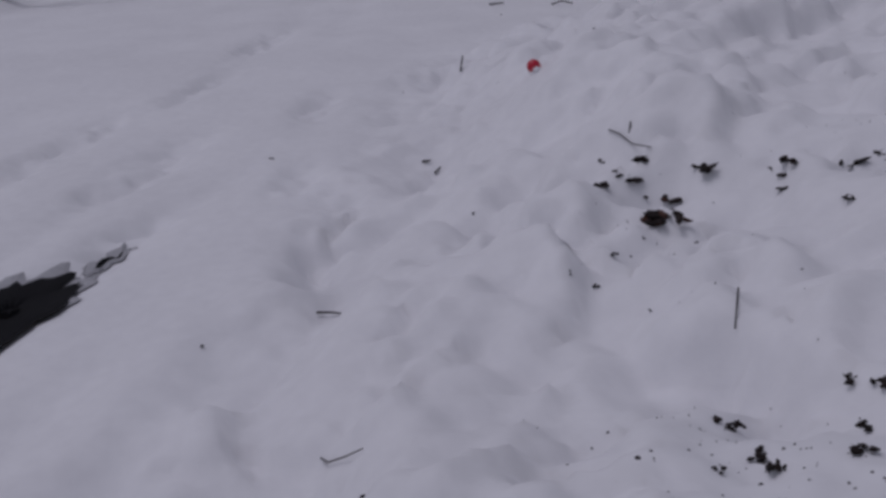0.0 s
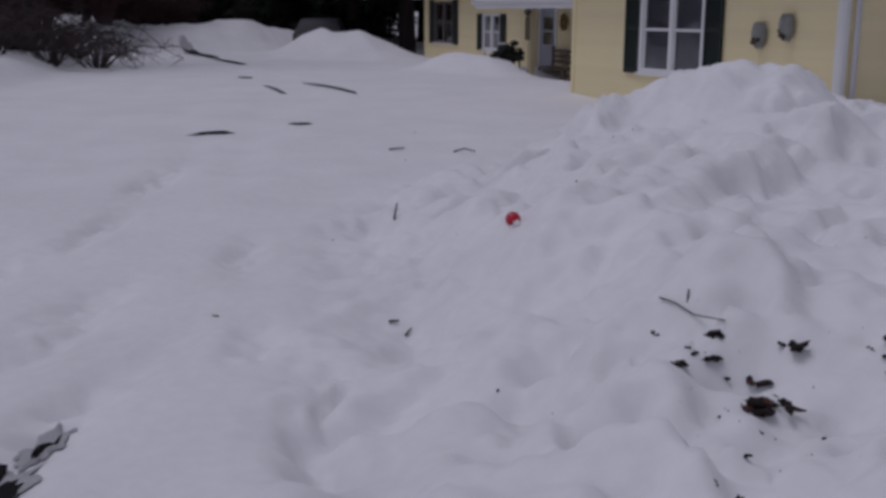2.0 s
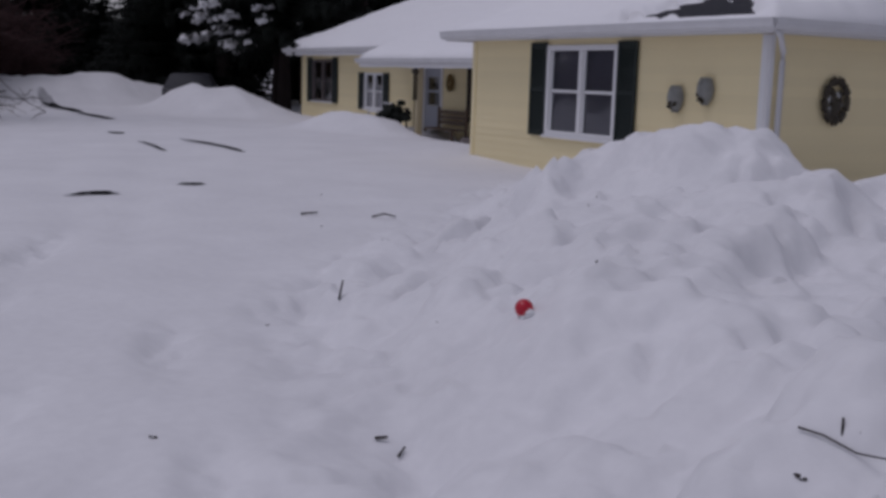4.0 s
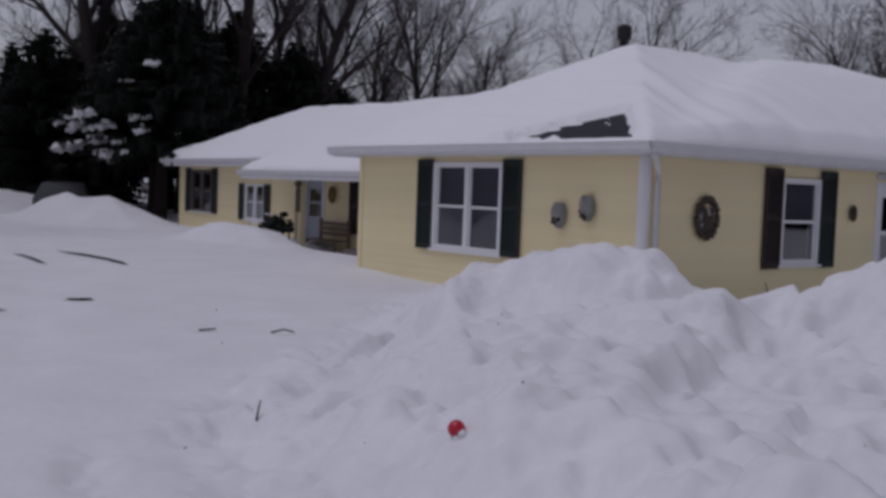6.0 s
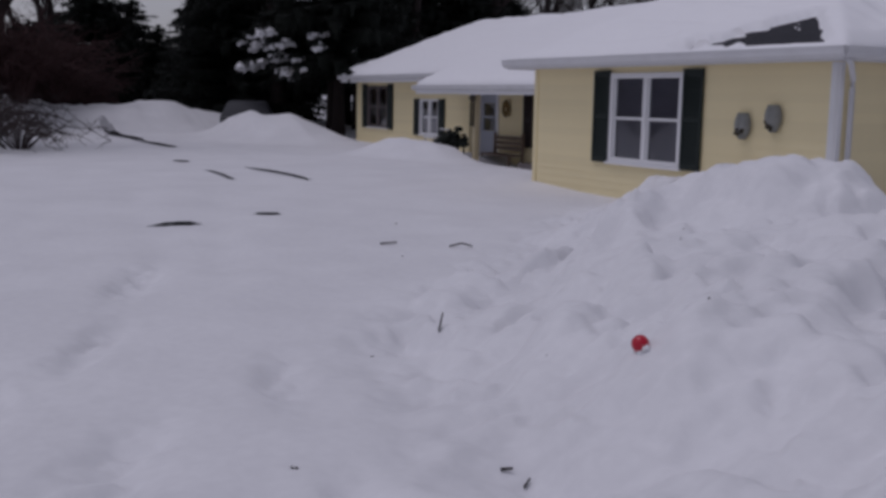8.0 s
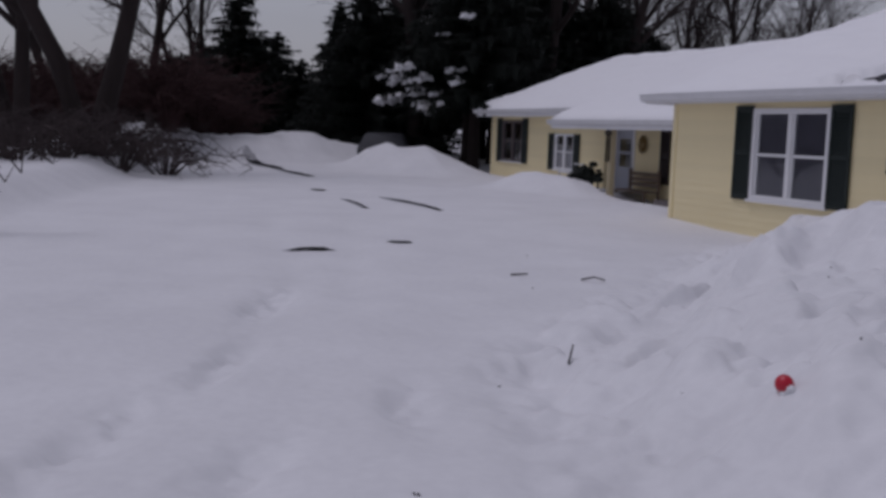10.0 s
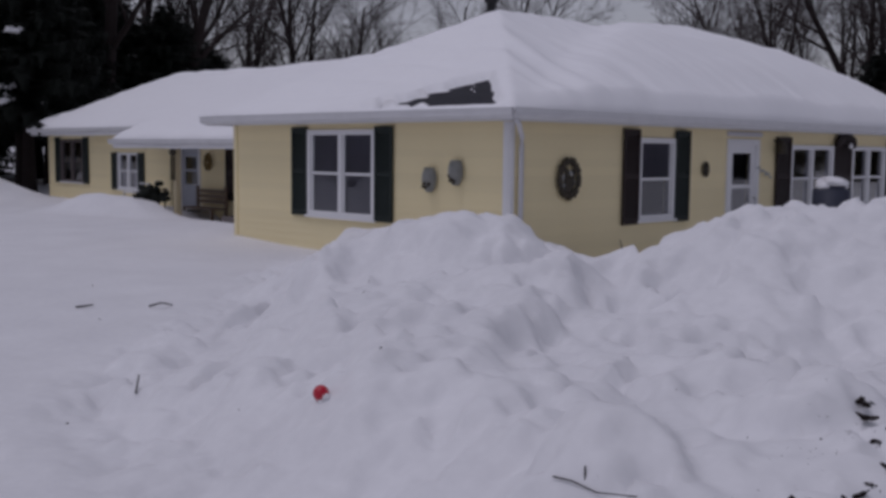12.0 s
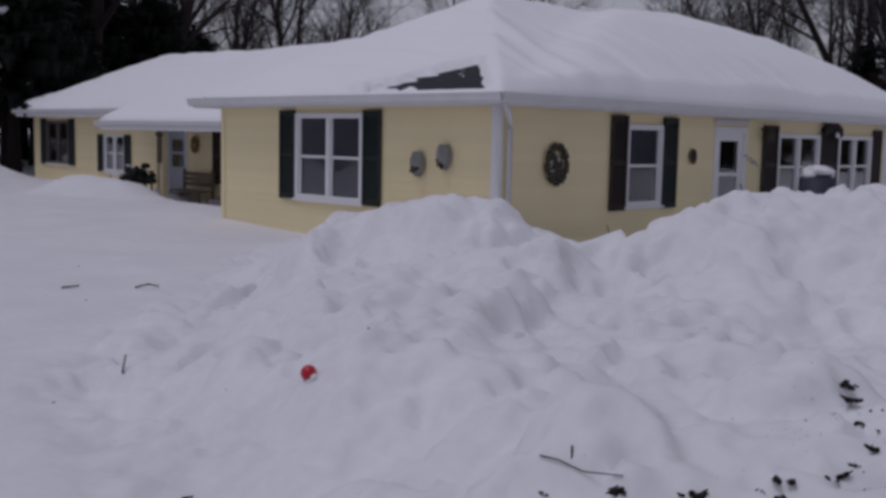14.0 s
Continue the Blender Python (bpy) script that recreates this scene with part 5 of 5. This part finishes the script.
LITTER = ((6.94, -7.38, 0.045, 2), (7.25, -7.49, 0.07, 3), (7.21, -7.32, 0.08, 4), (7.26, -7.39, 0.08, 3), (7.23, -7.41, 0.04, 2), (7.38, -7.17, 0.085, 4), (7.20, -7.43, 0.03, 1), (7.30, -7.36, 0.05, 2), (7.58, -6.97, 0.05, 3), (7.62, -6.99, 0.05, 2), (7.70, -6.67, 0.06, 2), (8.00, -7.00, 0.06, 3), (7.69, -6.54, 0.06, 3), (8.86, -7.86, 0.05, 4), (8.85, -7.89, 0.04, 2), (9.11, -7.94, 0.05, 4), (9.17, -7.94, 0.04, 3), (8.90, -7.59, 0.05, 2), (9.05, -7.67, 0.04, 3), (8.98, -7.58, 0.05, 3), (9.21, -7.78, 0.05, 3), (9.16, -8.05, 0.03, 1), (7.70, -7.54, 0.02, 1), (7.84, -7.71, 0.03, 1), (7.34, -5.95, 0.1, 4), (7.39, -6.05, 0.09, 4), (7.52, -6.24, 0.05, 2), (7.58, -6.25, 0.05, 3), (7.58, -6.94, 0.08, 4), (7.67, -6.76, 0.08, 3), (7.52, -6.98, 0.04, 2))
for k, (x, y, s, n) in enumerate(LITTER):
    leaf_clump(x, y, s, n + 2, k + 1)
for k, (x, y) in enumerate(((7.58, -7.45), (7.37, -7.27), (7.59, -7.37), (7.57, -7.42))):
    leaf_clump(x, y, 0.095, 6, 41 + k, RUST, 0.4)


def stick(points, radius, label, lift=0.012, name="twig"):
    pts = [Vector((x, y, gz(x, y) + lift + h)) for x, y, h in points]
    bm = bmesh.new()
    tube(bm, pts, [radius * (0.36 - 0.18 * k / len(pts)) for k in range(len(pts))], 6)
    o = new(name, mesh_of(name, bm, BARK, True))
    return tagged(o, label, "twig", "twigs on the snow")


stick(((6.86, -7.31, 0.006), (6.93, -7.295, 0.008), (7.03, -7.285, 0.008), (7.19, -7.28, 0.006)), 0.009, "thin crooked twig lying on the snow")
stick(((6.97, -7.27, -0.02), (6.96, -7.26, 0.012)), 0.012, "short stub of a stalk standing in the snow")
stick(((8.40, -7.59, 0.004), (8.50, -7.65, 0.008), (8.53, -7.67, 0.004)), 0.0075, "straight thin twig lying on the snow")
stick(((7.23, -8.59, 0.002), (7.26, -8.54, 0.006), (7.43, -8.53, 0.002)), 0.013, "short dark twig frozen into the snow")
stick(((8.29, -8.72, 0), (8.37, -8.71, 0.004), (8.41, -8.67, 0.006), (8.46, -8.63, 0.004)), 0.008, "thin bent twig on the snow")
stick(((5.17, -7.72, 0), (5.20, -7.68, 0.012)), 0.02, "short dark twig on the trodden snow")
stick(((5.29, -7.68, 0), (5.27, -7.64, 0.01)), 0.016, "short dark twig on the trodden snow")
stick(((-0.38, -4.94, 0), (-0.22, -4.89, 0.05), (-0.30, -4.73, 0)), 0.03, "stubby twig sticking out of the snow")
stick(((-0.66, -5.58, 0), (-0.59, -5.43, 0.02)), 0.028, "dark splinter of bark on the snow")
stick(((3.17, -6.95, 0.0), (3.18, -6.93, 0.09)), 0.02, "dark stalk standing in the snow")
stick(((2.36, -0.72, 0.0), (2.36, -0.75, 0.16), (2.32, -0.76, 0.30)), 0.02, "dry stalk sticking out of the heap")
rng = random.Random(77)
for k in range(34):
    u, v = rng.random(), rng.random()
    x, y = 8.8 - 7.5 * u + 0.6 * v, -8.9 + 3.0 * u + 2.2 * v * (1 - 0.4 * u)
    leaf_clump(x, y, rng.uniform(0.014, 0.03), 1, 100 + k)
for x, y in ((3.19, -7.40), (-2.11, -4.70), (-0.03, -5.63), (2.53, -6.80), (7.35, -9.01), (7.96, -7.89), (7.94, -7.80), (7.78, -7.40), (4.95, -8.54)):
    leaf_clump(x, y, 0.035, 2, int(100 * x))

# dirt and bark crumbs thrown up by the plough
rng = random.Random(55)
bm = bmesh.new()
for k in range(300):
    if k < 140:
        x, y = rng.gauss(9.15, 0.25), rng.gauss(-7.95, 0.2)
    elif k < 250:
        x, y = rng.gauss(7.6, 0.25), rng.gauss(-6.4, 0.35)
    else:
        x, y = rng.gauss(7.6, 0.3), rng.gauss(-7.55, 0.2)
    s = rng.uniform(0.0015, 0.0045) * (1.8 if k % 9 == 0 else 1.0)
    c = Vector((x, y, gz(x, y) + 0.3 * s))
    v = [bm.verts.new(c + Vector((rng.uniform(0.5, 1.4) * math.cos(a) * s, rng.uniform(0.5, 1.4) * math.sin(a) * s, -0.4 * s))) for a in (0, 1.3, 2.5, 3.8, 5.0)]
    t = bm.verts.new(c + Vector((0, 0, s * rng.uniform(0.5, 1.0))))
    for i in range(5):
        bm.faces.new((v[i], v[(i + 1) % 5], t))
crumbs = new("dirt_crumbs", mesh_of("dirt_crumbs", bm, LEAF))
tagged(crumbs, "scattered dark dirt crumbs on the ploughed snow", "dirt", kind="stuff")

# the red ball, half packed in snow
bx, by = 5.23, -7.07
red = empty("red_ball", pose(bx, by, gz(bx, by) + 0.026), "shiny red plastic ball half packed in snow", "ball")
bm = bmesh.new()
bmesh.ops.create_uvsphere(bm, u_segments=32, v_segments=18, radius=0.039)
part("shell", bm, REDPLASTIC, red, smooth=True)
bm = bmesh.new()
ball(bm, (0.033, 0.004, -0.016), 0.021, (1, 1, 1.0), 0.4, 3, 2)
ball(bm, (0.018, -0.010, -0.034), 0.020, (1, 1, 0.7), 0.4, 3, 4)
part("packed_snow", bm, SNOW, red, "snow stuck to the ball", smooth=True)

# ---------- lapped siding boards ----------
for w, length, openings, top in PLANKS:
    cache = {}
    z = 0.22
    while z < top - 0.02:
        hi = min(z + LAP, top - 0.005)
        cuts = sorted((o[0] - 0.02, o[1] + 0.02) for o in openings if o[2] - 0.02 < hi and o[3] + 0.02 > z)
        u, spans = 0.0, []
        for a, b in cuts:
            spans.append((u, a))
            u = b
        spans.append((u, length))
        for a, b in spans:
            if b - a < 0.03:
                continue
            key = (round(b - a, 3), round(hi - z, 3))
            if key not in cache:
                bm = bmesh.new()
                v = [bm.verts.new(q) for q in ((0, -0.013, 0), (b - a, -0.013, 0), (b - a, -0.005, hi - z), (0, -0.005, hi - z), (0, 0.0, 0), (b - a, 0.0, 0), (b - a, 0.0, hi - z), (0, 0.0, hi - z))]
                for f in ((0, 1, 2, 3), (3, 2, 6, 7), (4, 5, 1, 0), (0, 3, 7, 4), (1, 5, 6, 2)):
                    bm.faces.new([v[i] for i in f])
                cache[key] = mesh_of("siding_board", bm, SIDING)
            o = new("siding_board", cache[key])
            o.parent, o.location = w, (a, 0, z)
        z += LAP
